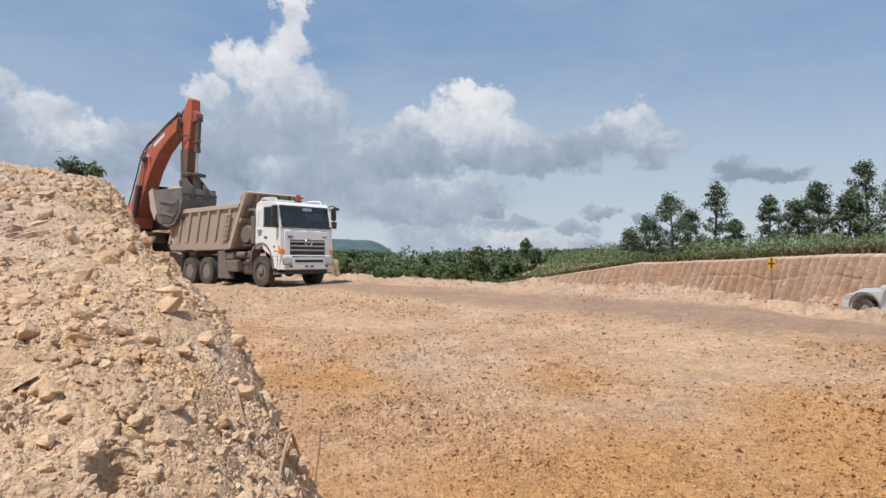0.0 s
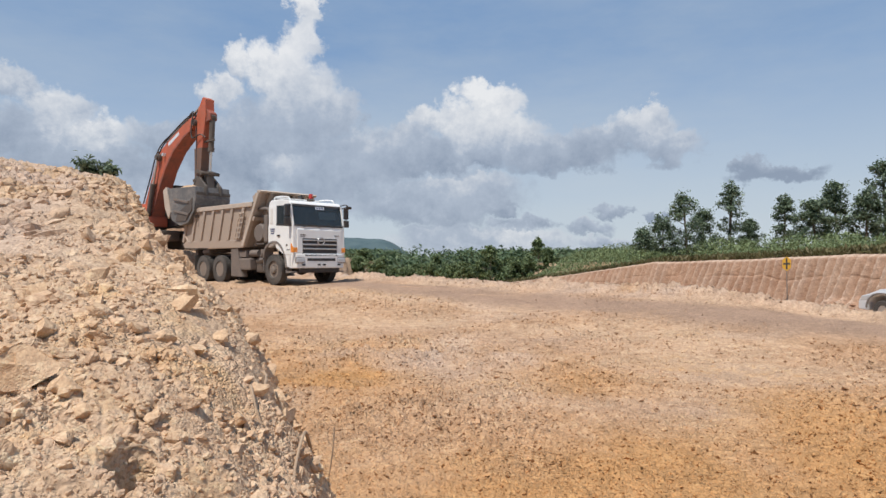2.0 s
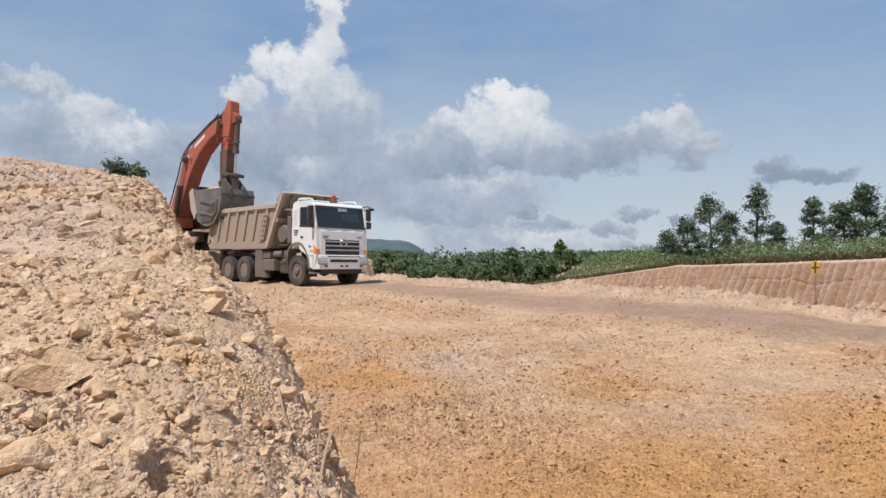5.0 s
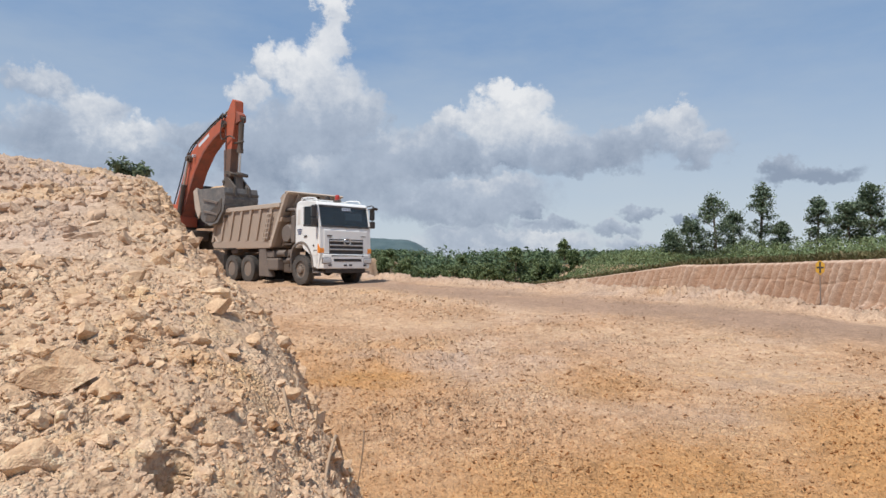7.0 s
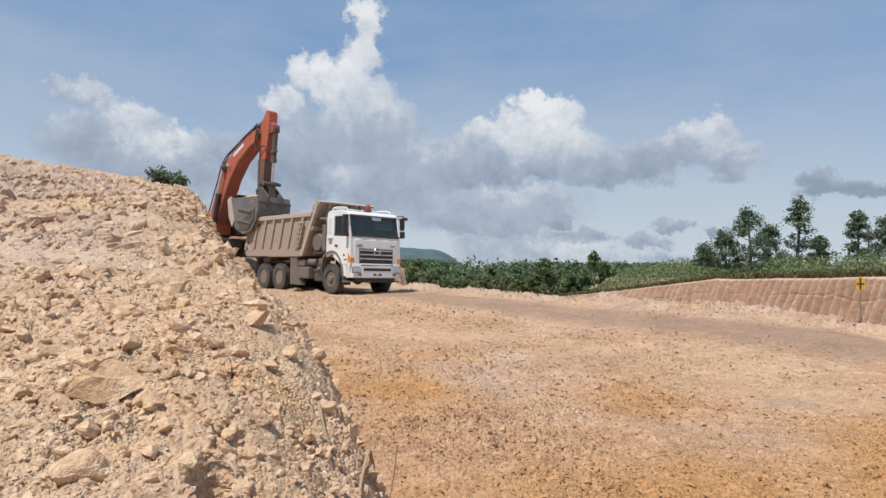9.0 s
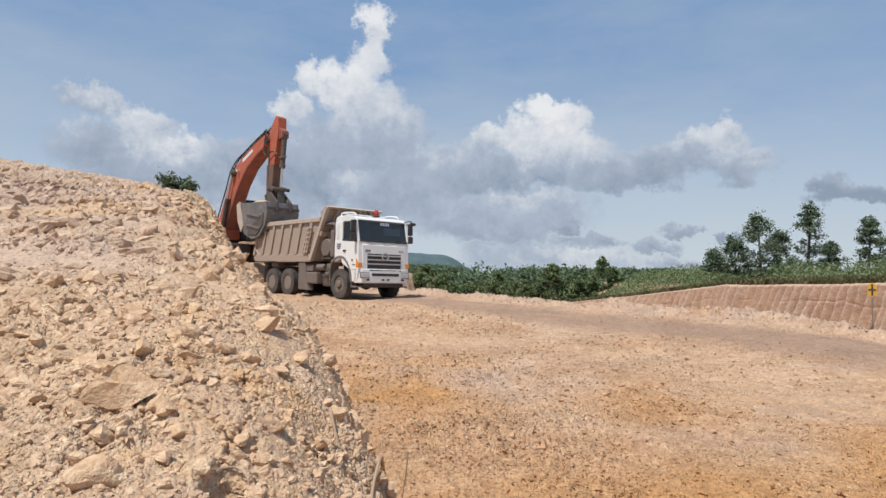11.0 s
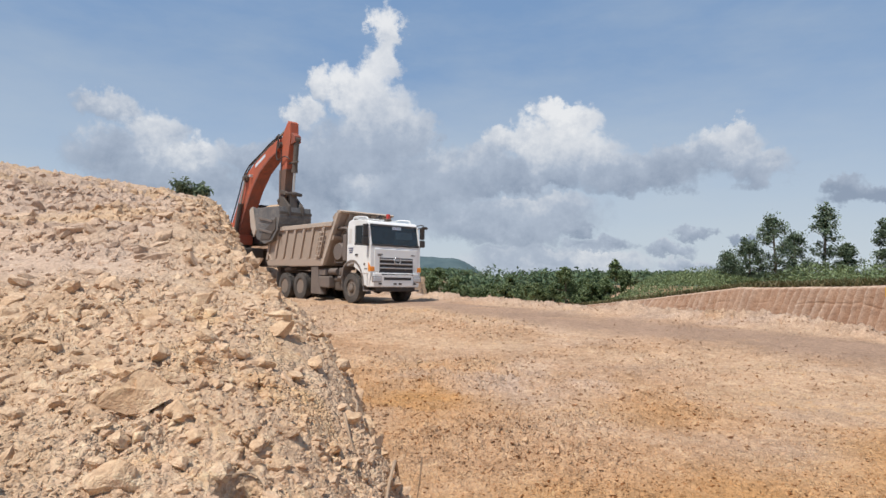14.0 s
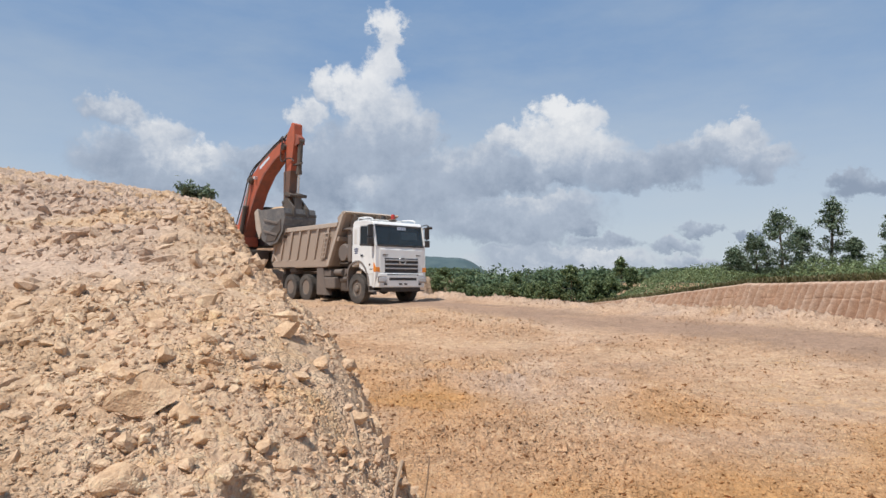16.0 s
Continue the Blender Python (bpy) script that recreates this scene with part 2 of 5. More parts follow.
_b.inputs["Base Color"].default_value = (0.8, 0.8, 0.8, 1)
M_YELLOW = plain("sign_yellow", (0.62, 0.34, 0.025), 0.5, amount=0.15)
M_CAR = plain("silver_white_paint", (0.66, 0.68, 0.70), 0.28, 0.1, amount=0.08, bumps=0.02)
M_BARK = plain("bark", (0.16, 0.12, 0.09), 0.9, amount=0.5, dirt=(0.24, 0.2, 0.16), bumps=0.6)
M_ROOT = plain("dry_root", (0.38, 0.27, 0.18), 0.9, amount=0.4, bumps=0.5)


def glass(name, tint):
    m, nt, b = shade(name, 0.04)
    b.inputs["Base Color"].default_value = (*tint, 1)
    b.inputs["Transmission Weight"].default_value = 0.75
    b.inputs["IOR"].default_value = 1.45
    return m


M_GLASS = glass("tinted_glass", (0.10, 0.13, 0.15))
M_GLASS_SIDE = glass("dark_side_glass", (0.012, 0.016, 0.02))


def leafy(name, dark, light):
    m, nt, b = shade(name, 0.55)
    g = nt.nodes.new("ShaderNodeNewGeometry")
    c = ramp(nt, g.outputs["Random Per Island"], [(0.0, dark), (0.55, tuple((p + q) / 2 for p, q in zip(dark, light))), (1.0, light)])
    n = noise_tex(nt, 0.5, 3, 0.5, coords(nt))
    c = mix(nt, c, n, 0.35, "OVERLAY")
    nt.links.new(c, b.inputs["Base Color"])
    b.inputs["Specular IOR Level"].default_value = 0.3
    thin = nt.nodes.new("ShaderNodeBsdfTranslucent")
    nt.links.new(c, thin.inputs["Color"])
    both = nt.nodes.new("ShaderNodeMixShader")
    both.inputs[0].default_value = 0.3
    nt.links.new(b.outputs[0], both.inputs[1])
    nt.links.new(thin.outputs[0], both.inputs[2])
    nt.links.new(both.outputs[0], nt.nodes["Material Output"].inputs["Surface"])
    return m


M_LEAF = leafy("leaf", (0.075, 0.115, 0.07), (0.27, 0.33, 0.22))
M_LEAF_FAR = leafy("leaf_far", (0.07, 0.115, 0.065), (0.15, 0.205, 0.105))
M_LEAF_LIGHT = leafy("leaf_light", (0.09, 0.135, 0.06), (0.27, 0.33, 0.16))
M_GRASS = leafy("grass", (0.10, 0.105, 0.04), (0.20, 0.16, 0.08))
M_GLASS_BLUE = glass("blue_cab_glass", (0.10, 0.16, 0.24))
M_STICK_WORN = plain("scraped_stick", (0.20, 0.11, 0.075), 0.55, 0.3, amount=0.8, dirt=(0.12, 0.10, 0.09), grain=6)
# distance haze is put into the base colour as blue-green
M_HILL, _nt, _b = shade("far_hill", 1.0)
_n = noise_tex(_nt, 0.012, 8, 0.65, coords(_nt))
_nt.links.new(ramp(_nt, _n, [(0.35, (0.05, 0.085, 0.095)), (0.65, (0.085, 0.125, 0.13))]), _b.inputs["Base Color"])
M_BANK = earth("earth_bank", [(0.36, (0.30, 0.175, 0.115)), (0.48, (0.36, 0.22, 0.145)), (0.6, (0.42, 0.275, 0.19))], 0.5, bumps=0.5, toned=True)

# ---- land: height of the ground ----
EX, EY = 0.065, 0.70


def hash2(i, j, k=0):
    n = (i * 374761393 + j * 668265263 + k * 1442695041) & 0xFFFFFFFF
    n = ((n ^ (n >> 13)) * 1274126177) & 0xFFFFFFFF
    n = ((n ^ (n >> 16)) * 2246822519) & 0xFFFFFFFF
    return ((n ^ (n >> 15)) & 0xFFFFFF) / float(0xFFFFFF)


def value_noise(x, y, k=0):
    xi, yi = np.floor(x).astype(np.int64), np.floor(y).astype(np.int64)
    fx, fy = x - xi, y - yi
    fx, fy = fx * fx * (3 - 2 * fx), fy * fy * (3 - 2 * fy)
    a, b = hash2(xi, yi, k), hash2(xi + 1, yi, k)
    c, d = hash2(xi, yi + 1, k), hash2(xi + 1, yi + 1, k)
    return (a + (b - a) * fx) * (1 - fy) + (c + (d - c) * fx) * fy - 0.5


def fbm(x, y, octaves=4, k=0):
    s, amp = 0, 1.0
    for o in range(octaves):
        s = s + amp * value_noise(x * 2 ** o + 17.3 * o, y * 2 ** o - 9.1 * o, k + o)
        amp *= 0.5
    return s


def cells(x, y, k=0):
    """Cell pattern: distance to the nearest and second nearest seed, and the nearest seed's own random value."""
    xi, yi = np.floor(x).astype(np.int64), np.floor(y).astype(np.int64)
    f1, f2, who = np.full(x.shape, 9.0), np.full(x.shape, 9.0), np.zeros(x.shape)
    for di in (-1, 0, 1):
        for dj in (-1, 0, 1):
            ci, cj = xi + di, yi + dj
            px, py = ci + hash2(ci, cj, k), cj + hash2(ci, cj, k + 7)
            d = np.hypot(px - x, py - y)
            closer = d < f1
            f2 = np.where(closer, f1, np.minimum(f2, d))
            who = np.where(closer, hash2(ci, cj, k + 13), who)
            f1 = np.where(closer, d, f1)
    return f1, f2, who


def rubble(x, y, size, k=0):
    """Lumps of about that size, up to 1 high, with sunken joints."""
    wx = x + 0.95 * size * fbm(x / size * 1.3, y / size * 1.3, 3, k + 31)
    wy = y + 0.95 * size * fbm(x / size * 1.3, y / size * 1.3, 3, k + 37)
    f1, f2, who = cells(wx / size, wy / size, k)
    edge = np.clip((f2 - f1) * 3.4, 0, 1)
    code = (who * 99999).astype(np.int64)
    tx, ty = hash2(code, 3, k) - 0.5, hash2(code, 5, k) - 0.5
    return (0.30 + 0.70 * who) * edge ** 0.75 + 0.25 * (tx * np.sin(wx / size * 2.1) + ty * np.sin(wy / size * 2.3)) * edge


def smooth(a, b, v):
    u = np.clip((v - a) / (b - a), 0, 1)
    return u * u * (3 - 2 * u)


EDGE_X = (-400, -60, -30, -12, -6, -2.5, 2.4, 7.6, 9.3, 10.6, 11.6, 13, 30)
EDGE_Y = (120, 75, 55, 40, 32.5, 27.5, 22, 17, 12, 4, -10, -80, -300)


def inside(x, y):
    """Metres inside the edge of the level ground."""
    return (np.interp(x, EDGE_X, EDGE_Y) - y) * 0.68


def bank_line(y):
    return 18.0 - 0.03 * np.clip(y - 28, 0, 30) ** 1.75


def ground_z(x, y):
    """The broad form of the ground without the spoil heap."""
    plate = 0.061 * np.clip(y - 9.2, 0, 11.5) + 0.012 * np.clip(y - 20.7, 0, 8)
    plate = plate + smooth(2, 9, x) * 0.10 * smooth(4, 12, y) + 0.05 * fbm(x * 0.35, y * 0.35, 3, 3) * smooth(0, 3, np.hypot(x + 5.5, y - 25.5) - 4)
    # bench on which the digger stands, and the cut hillside behind it
    u = -(x + 9.0) * 0.9 + (y - 28.5) * 0.35
    plate = plate + 1.25 * smooth(0, 1.7, u + 0.25 * value_noise(x, y, 51)) * smooth(22.5, 26.5, y)
    q = inside(x, y)
    q = np.where(x < -6, np.maximum(q, smooth(-6, -8, x) * 4 - 2), q)
    far = -0.55 - 0.03 * np.clip(y - 20, 0, 10) - 0.02 * np.clip(y - 40, 0, 160)
    drop = smooth(0.0, 3.2, -q)
    z = plate * (1 - drop) + far * drop
    hill = np.clip((-7.0 - x) / 4.2, 0, 1) * 3.05
    hill = hill * np.clip((y - 33.6 - 0.12 * np.sin(x * 9) * smooth(0.3, 1, hill)) / 1.3, 0, 1) ** 0.7 * smooth(80, 50, y) * smooth(-60, -30, x)
    z = np.maximum(z, z * 0.2 + 0.55 + hill) * (hill > 0.02) + z * (hill <= 0.02)
    bx = bank_line(y)
    top = 1.72 - 0.018 * np.clip(y - 26, 0, 14) - 0.118 * np.clip(y - 41, 0, 22) * smooth(11, 2, x - bx) + 0.07 * fbm(y * 0.3, x * 0.1, 3, 5)
    face = np.clip((x - (bx - 0.25)) / 0.6, 0, 1)
    bank = np.maximum(top, z)
    return z + (bank - z) * face ** 0.8 * smooth(-70, -40, y)


def soft_step(v, width):
    """Zero below 0, then rising one for one, rounded over the width."""
    return width * np.logaddexp(0, v / width)


def toe(y):
    """Plan line of the heap's foot."""
    return 0.10 - 0.03 * y - 0.55 * soft_step(y - 2.35, 0.2) + 0.13 * soft_step(y - 4.5, 0.5)


def heap_z(x, y):
    """Height of the spoil heap over the ground's zero; below the ground outside it."""
    rx, ry = x - EX, y - EY
    yy = np.clip(ry, 0, 40)
    o = np.where(ry > 0, toe(yy), 0.10 + 0.35 * ry) - rx
    o = o + (0.10 * fbm(ry * 2.2 + 3, rx * 2.2, 3, 41) + 0.04 * fbm(ry * 9, rx * 9, 2, 44)) * smooth(0.6, 2.2, ry)
    oo = np.clip(o, 0, None)
    top = 0.84 + 0.24 * yy - 0.089 * soft_step(yy - 4, 0.8) + 0.15 * np.clip(oo - 1.5, 0, 9) * smooth(3, 10, yy)
    h = top * (1 - np.exp(-(oo / 0.38) ** 1.3))
    h = h * (1 - smooth(17.5, 21.5, ry + 0.25 * rx + 1.6))
    # the mound runs out behind and to the far side
    whole = smooth(-4.5, 0.4, ry) * smooth(-30, -17.5, rx)
    h = h * whole - 0.4 * (1 - whole)
    return np.where(o > 0, h, o * 1.2)

# ---- land: meshes ----
def grid_mesh(name, xs, ys, zs, mat, keep=None):
    """A sheet from 2-d arrays of x, y and z."""
    n, m = xs.shape
    idx = np.arange(n * m).reshape(n, m)
    quads = np.stack([idx[:-1, :-1], idx[1:, :-1], idx[1:, 1:], idx[:-1, 1:]], -1).reshape(-1, 4)
    if keep is not None:
        quads = quads[keep[:-1, :-1].reshape(-1)]
    me = bpy.data.meshes.new(name)
    me.vertices.add(n * m)
    me.vertices.foreach_set("co", np.stack([xs, ys, zs], -1).reshape(-1).astype(np.float32))
    me.loops.add(quads.size)
    me.loops.foreach_set("vertex_index", quads.reshape(-1).astype(np.int32))
    me.polygons.add(len(quads))
    me.polygons.foreach_set("loop_start", np.arange(0, quads.size, 4, dtype=np.int32))
    me.update(calc_edges=True)
    me.validate()
    me.materials.append(mat)
    return new(name, me)


def fine_angles(lo, hi, n, coarse=40):
    """Compass angles: closely set from lo to hi, wide apart elsewhere round the circle."""
    return np.radians(np.concatenate([np.linspace(lo, hi, n), np.linspace(hi, lo + 360, coarse)[1:]]))


def road_mask(x, y):
    q = inside(x, y)
    return np.exp(-((q - 3.0) / 1.5) ** 4) * smooth(-12, 0, y)


def ground_detail(x, y):
    d = np.hypot(x - EX, y - EY)
    q = inside(x, y)
    rough = (1 - 0.85 * road_mask(x, y)) * smooth(60, 20, d)
    patch = smooth(-0.15, 0.35, fbm(x * 0.45, y * 0.45, 3, 21))
    z = rough * (0.085 * rubble(x, y * 0.7, 0.30, 1) * patch + 0.055 * rubble(x, y * 0.8, 0.12, 2) * (0.35 + 0.65 * patch) + 0.026 * rubble(x, y, 0.055, 5) * smooth(14, 6, d) + 0.05 * fbm(x * 1.5, y * 1.5, 4, 8) - 0.05)
    z = z + 0.02 * fbm(x * 1.2, y * 3.0, 3, 18) * road_mask(x, y)
    berm = np.exp(-((q - 0.2) / 0.75) ** 2) * smooth(-30, -5, y)
    z = z + berm * (1 - 0.5 * smooth(9, 13, x)) * (0.05 + 0.24 * rubble(x, y, 0.7, 4) * smooth(0.0, 0.5, value_noise(x * .4, y * .4, 9) + 0.35) + 0.10 * rubble(x, y, 0.25, 6))
    slope = smooth(0, 0.4, ground_z(x, y) - 0.9) * smooth(2.05, 1.6, ground_z(x, y)) * (x < 0) * smooth(22, 25, y)
    return z + slope * (0.12 * rubble(x, y, 0.5, 16) + 0.06 * rubble(x, y, 0.2, 17))


def ground_tone(x, y):
    """Worn track, orange subsoil and pale crushed stone."""
    orange = 0.85 * smooth(-0.40, 0.30, fbm(x * 0.45 + 5, y * 0.3, 4, 61) + 0.55 * smooth(7.5, 4, y)) * smooth(12, 6.5, y + 0.2 * x) + 0.8 * np.exp(-((x + 0.7) ** 2 / 0.7 + (y - 9.2) ** 2 / 5.0))
    pale = 0.55 * np.exp(-((x - 0.2) ** 2 / 5 + (y - 10.5) ** 2 / 2.5)) * smooth(-0.4, 0.3, fbm(x * 1.4, y * 1.0, 3, 63)) + 0.65 * np.exp(-((inside(x, y) + 0.1) / 1.2) ** 2) * smooth(-0.7, 0.0, fbm(x, y, 3, 64)) + 0.35 * smooth(-0.1, 0.4, fbm(x * 0.5, y * 0.7, 3, 65))
    return 1.0 * road_mask(x, y) * smooth(-0.8, -0.05, fbm(x * 0.5, y * 0.9, 4, 62)), np.clip(orange, 0, 1), np.clip(pale, 0, 1)


def set_tone(me, tones):
    """Stores the three soil tones point by point."""
    r, g, b = [np.asarray(v).reshape(-1) for v in tones]
    col = me.color_attributes.new("tone", "FLOAT_COLOR", "POINT")
    col.data.foreach_set("color", np.stack([r, g, b, np.ones_like(r)], -1).reshape(-1).astype(np.float32))


def build_ground():
    az = fine_angles(-44, 41, 860)
    r = np.concatenate([[0.01, 0.5], np.geomspace(1.0, 46, 450), np.geomspace(46.4, 4500, 60)])
    A, R = np.meshgrid(az, r, indexing="ij")
    x, y = EX + R * np.sin(A), EY + R * np.cos(A)
    z = ground_z(x, y) + ground_detail(x, y)
    ob = grid_mesh("ground", x, y, z, M_GROUND)
    set_tone(ob.data, ground_tone(x, y))
    return tagged(ob, "dry rutted tan and orange earth strewn with clods", "ground", kind="structure")


PIT = (-0.505, 2.075)


def heap_loose(x, y):
    """1 where the heap is all clods, 0 where dust has filled it level."""
    v = value_noise(x * 1.7, y * 1.7, 14) + 0.55 * value_noise(x * 4.3, y * 4.3, 19)
    v = v - 0.38 * np.exp(-(((x + 0.47) / 0.11) ** 2 + ((y - 2.62) / 0.26) ** 2)) - 0.40 * np.exp(-(((x + 2.2) / 0.8) ** 2 + ((y - 4.3) / 0.8) ** 2))
    return smooth(-0.34, 0.16, v)


def heap_full(x, y):
    z = heap_z(x, y)
    d = np.hypot(x - EX, y - EY)
    k = smooth(0.0, 0.45, z)
    loose = heap_loose(x, y)
    mid, far = smooth(2.4, 4.5, d), smooth(6, 11, d)
    lumps = (0.034 * rubble(x, y * 0.85, 0.15, 11) + 0.013 * rubble(x, y * 0.9, 0.062, 12)) * (0.12 + 0.88 * loose) + 0.0055 * rubble(x, y, 0.027, 13) * (0.4 + 0.6 * loose)
    lumps = lumps + mid * (0.06 * rubble(x, y * 0.8, 0.34, 23) + 0.03 * rubble(x, y * 0.8, 0.16, 26)) * (0.3 + 0.7 * loose) + far * (0.11 * rubble(x * 0.7, y * 0.6, 0.55, 24) + 0.06 * rubble(x, y * 0.8, 0.26, 27)) - 0.025 - 0.045 * mid - 0.06 * far
    # ledges left by the digger's passes
    level = z / 0.07 + 1.6 * fbm(x * 0.9, y * 0.9, 3, 25)
    lumps = lumps + (0.055 * mid + 0.04 * far) * ((level % 1.0) ** 2.2 - 0.35) * smooth(-0.4, 0.2, value_noise(x * 1.1, y * 1.1, 28))
    # burrow-like pit between the clods
    pit = -0.30 * np.exp(-(((x - PIT[0]) / 0.034) ** 2 + ((y - PIT[1]) / 0.055) ** 2) ** 2)
    return z + k * lumps + 0.06 * k * fbm(x * 1.6, y * 1.6, 3, 15) + pit


def heap_tone(x, y):
    """Damp ochre along the foot, dry grey-beige on the graded upper face."""
    o = toe(np.clip(y - EY, 0, 40)) - (x - EX)
    ochre = 0.75 * np.exp(-((o - 0.22) / 0.20) ** 2) * smooth(-0.35, 0.25, fbm(x * 4, y * 4, 3, 33)) * smooth(4.5, 2.5, y)
    dry = 0.85 * smooth(0.9, 1.6, o) * smooth(-0.35, 0.15, fbm(x * 0.8, y * 0.8, 3, 34)) * smooth(2.6, 4.0, y)
    red = 0.5 * smooth(0.25, 0.05, o) * smooth(-0.4, 0.2, fbm(x * 5, y * 5, 2, 35))
    return red, ochre, dry


def build_heap():
    az = np.radians(np.concatenate([np.linspace(-175, -58.5, 90), np.linspace(-58, 3, 640)]))
    r = np.concatenate([[0.01, 0.12, 0.25, 0.4, 0.55, 0.7], np.geomspace(0.8, 25, 520), np.linspace(25.5, 36, 14)])
    A, R = np.meshgrid(az, r, indexing="ij")
    x, y = EX + R * np.sin(A), EY + R * np.cos(A)
    z = heap_full(x, y)
    keep = z > ground_z(x, y) - 0.15
    ob = grid_mesh("spoil_heap", x, y, z, M_HEAP, keep)
    set_tone(ob.data, heap_tone(x, y))
    return tagged(ob, "tall heap of loose tan clods and earth", "earth heap", kind="structure")


def clod_shapes(n, sub, rnd):
    shapes = []
    for k in range(n):
        bm = bmesh.new()
        bmesh.ops.create_icosphere(bm, subdivisions=sub, radius=1)
        for v in bm.verts:
            c = v.co.copy()
            f = 0.95 + 0.6 * noise.noise(c * 1.3 + Vector((k * 7.1, 0, 3))) + 0.32 * noise.noise(c * 2.9 + Vector((0, k * 5.3, 0)))
            v.co = c * f
        # broken faces
        for j in range(12):
            nrm = Vector((rnd.uniform(-1, 1), rnd.uniform(-1, 1), rnd.uniform(-1, 1))).normalized()
            for v in bm.verts:
                over = v.co.dot(nrm) - 0.52
                if over > 0:
                    v.co -= nrm * over
        bm.verts.ensure_lookup_table()
        shapes.append((np.array([v.co[:] for v in bm.verts]), np.array([[v.index for v in f.verts] for f in bm.faces])))
        bm.free()
    return shapes


def scatter(name, shapes, x, y, z, size, flat, mat, rng, tone):
    """One mesh of many clods, each turned and scaled."""
    n = len(x)
    which = rng.integers(0, len(shapes), n)
    cos, tris, base = [], [], 0
    for k, (v, f) in enumerate(shapes):
        sel = np.where(which == k)[0]
        m = len(sel)
        if m == 0:
            continue
        ang = rng.uniform(0, 2 * np.pi, (m, 3)) * np.array([1, 0.12, 0.12])
        ca, sa = np.cos(ang), np.sin(ang)
        sc = size[sel, None] * np.stack([rng.uniform(0.7, 1.3, m), rng.uniform(0.7, 1.2, m), flat * rng.uniform(0.7, 1.1, m)], -1)
        p = v[None] * sc[:, None]
        px, py, pz = p[..., 0], p[..., 1], p[..., 2]
        py, pz = py * ca[:, 1:2] - pz * sa[:, 1:2], py * sa[:, 1:2] + pz * ca[:, 1:2]
        px, pz = px * ca[:, 2:3] + pz * sa[:, 2:3], -px * sa[:, 2:3] + pz * ca[:, 2:3]
        px, py = px * ca[:, 0:1] - py * sa[:, 0:1], px * sa[:, 0:1] + py * ca[:, 0:1]
        co = np.stack([px + x[sel, None], py + y[sel, None], pz + z[sel, None]], -1)
        cos.append(co.reshape(-1, 3))
        tris.append((f[None] + (base + np.arange(m) * len(v))[:, None, None]).reshape(-1, 3))
        base += m * len(v)
    co, tr = np.concatenate(cos), np.concatenate(tris)
    me = bpy.data.meshes.new(name)
    me.vertices.add(len(co))
    me.vertices.foreach_set("co", co.reshape(-1).astype(np.float32))
    me.loops.add(tr.size)
    me.loops.foreach_set("vertex_index", tr.reshape(-1).astype(np.int32))
    me.polygons.add(len(tr))
    me.polygons.foreach_set("loop_start", np.arange(0, tr.size, 3, dtype=np.int32))
    me.update(calc_edges=True)
    me.shade_flat()
    set_tone(me, tone(co[:, 0], co[:, 1]))
    me.materials.append(mat)
    return new(name, me)


def build_clods():
    rng, rnd = np.random.default_rng(5), random.Random(5)
    big, small = clod_shapes(12, 2, rnd), clod_shapes(10, 1, rnd)
    for name, shapes, n, lo, hi, mean, label in (("heap_clods", big, 6500, 1.0, 18, 0.0076, "loose angular tan earth clods"), ("heap_crumbs", small, 40000, 1.0, 12, 0.0036, "small loose tan crumbs")):
        a = np.radians(rng.uniform(-55, 4, n * 3))
        r = np.exp(rng.uniform(np.log(lo), np.log(hi), n * 3))
        x, y = EX + r * np.sin(a), EY + r * np.cos(a)
        ok = (heap_z(x, y) > ground_z(x, y) + 0.05) & (heap_loose(x, y) > -0.05 + 0.95 * rng.uniform(0, 1, n * 3) ** 1.6)
        x, y, r = x[ok][:n], y[ok][:n], r[ok][:n]
        size = np.clip(r * mean * rng.lognormal(-0.35, 0.75, len(r)), 0.003, np.minimum(0.12, r * 0.024))
        z = heap_full(x, y) + size * rng.uniform(-0.35, 0.05, len(r))
        tagged(scatter(name, shapes, x, y, z, size, 0.72, M_CLOD, rng, heap_tone), label, "clods", kind="stuff")
    for name, shapes, n, mean, label in (("ground_clods", big, 2200, 0.0052, "flat broken clods of tan earth"), ("ground_crumbs", small, 64000, 0.0030, "loose crumbs of orange and tan earth")):
        a = np.radians(rng.uniform(-42, 40, n * 2))
        r = 1 / rng.uniform(1 / 25, 1 / 3.2, n * 2) if small is shapes else np.exp(rng.uniform(np.log(3.4), np.log(26), n * 2))
        x, y = EX + r * np.sin(a), EY + r * np.cos(a)
        ok = (heap_z(x, y) < ground_z(x, y) + 0.2) & (rng.uniform(0, 1, n * 2) > 0.9 * road_mask(x, y)) & (fbm(x * 0.45, y * 0.45, 3, 21) > -0.75 + 0.95 * rng.uniform(0, 1, n * 2)) & (np.hypot(x + 6.3, y - 26) > 5.2) & (np.hypot(x + 3.5, y - 23.4) > 3)
        x, y, r = x[ok][:n], y[ok][:n], r[ok][:n]
        size = np.clip(r * mean * rng.lognormal(-0.25, 0.6, len(r)), 0.005, 0.055)
        z = ground_z(x, y) + ground_detail(x, y) - size * 0.2
        tagged(scatter(name, shapes, x, y, z, size, 0.48, M_CLOD_RED, rng, ground_tone), label, "clods", kind="stuff")


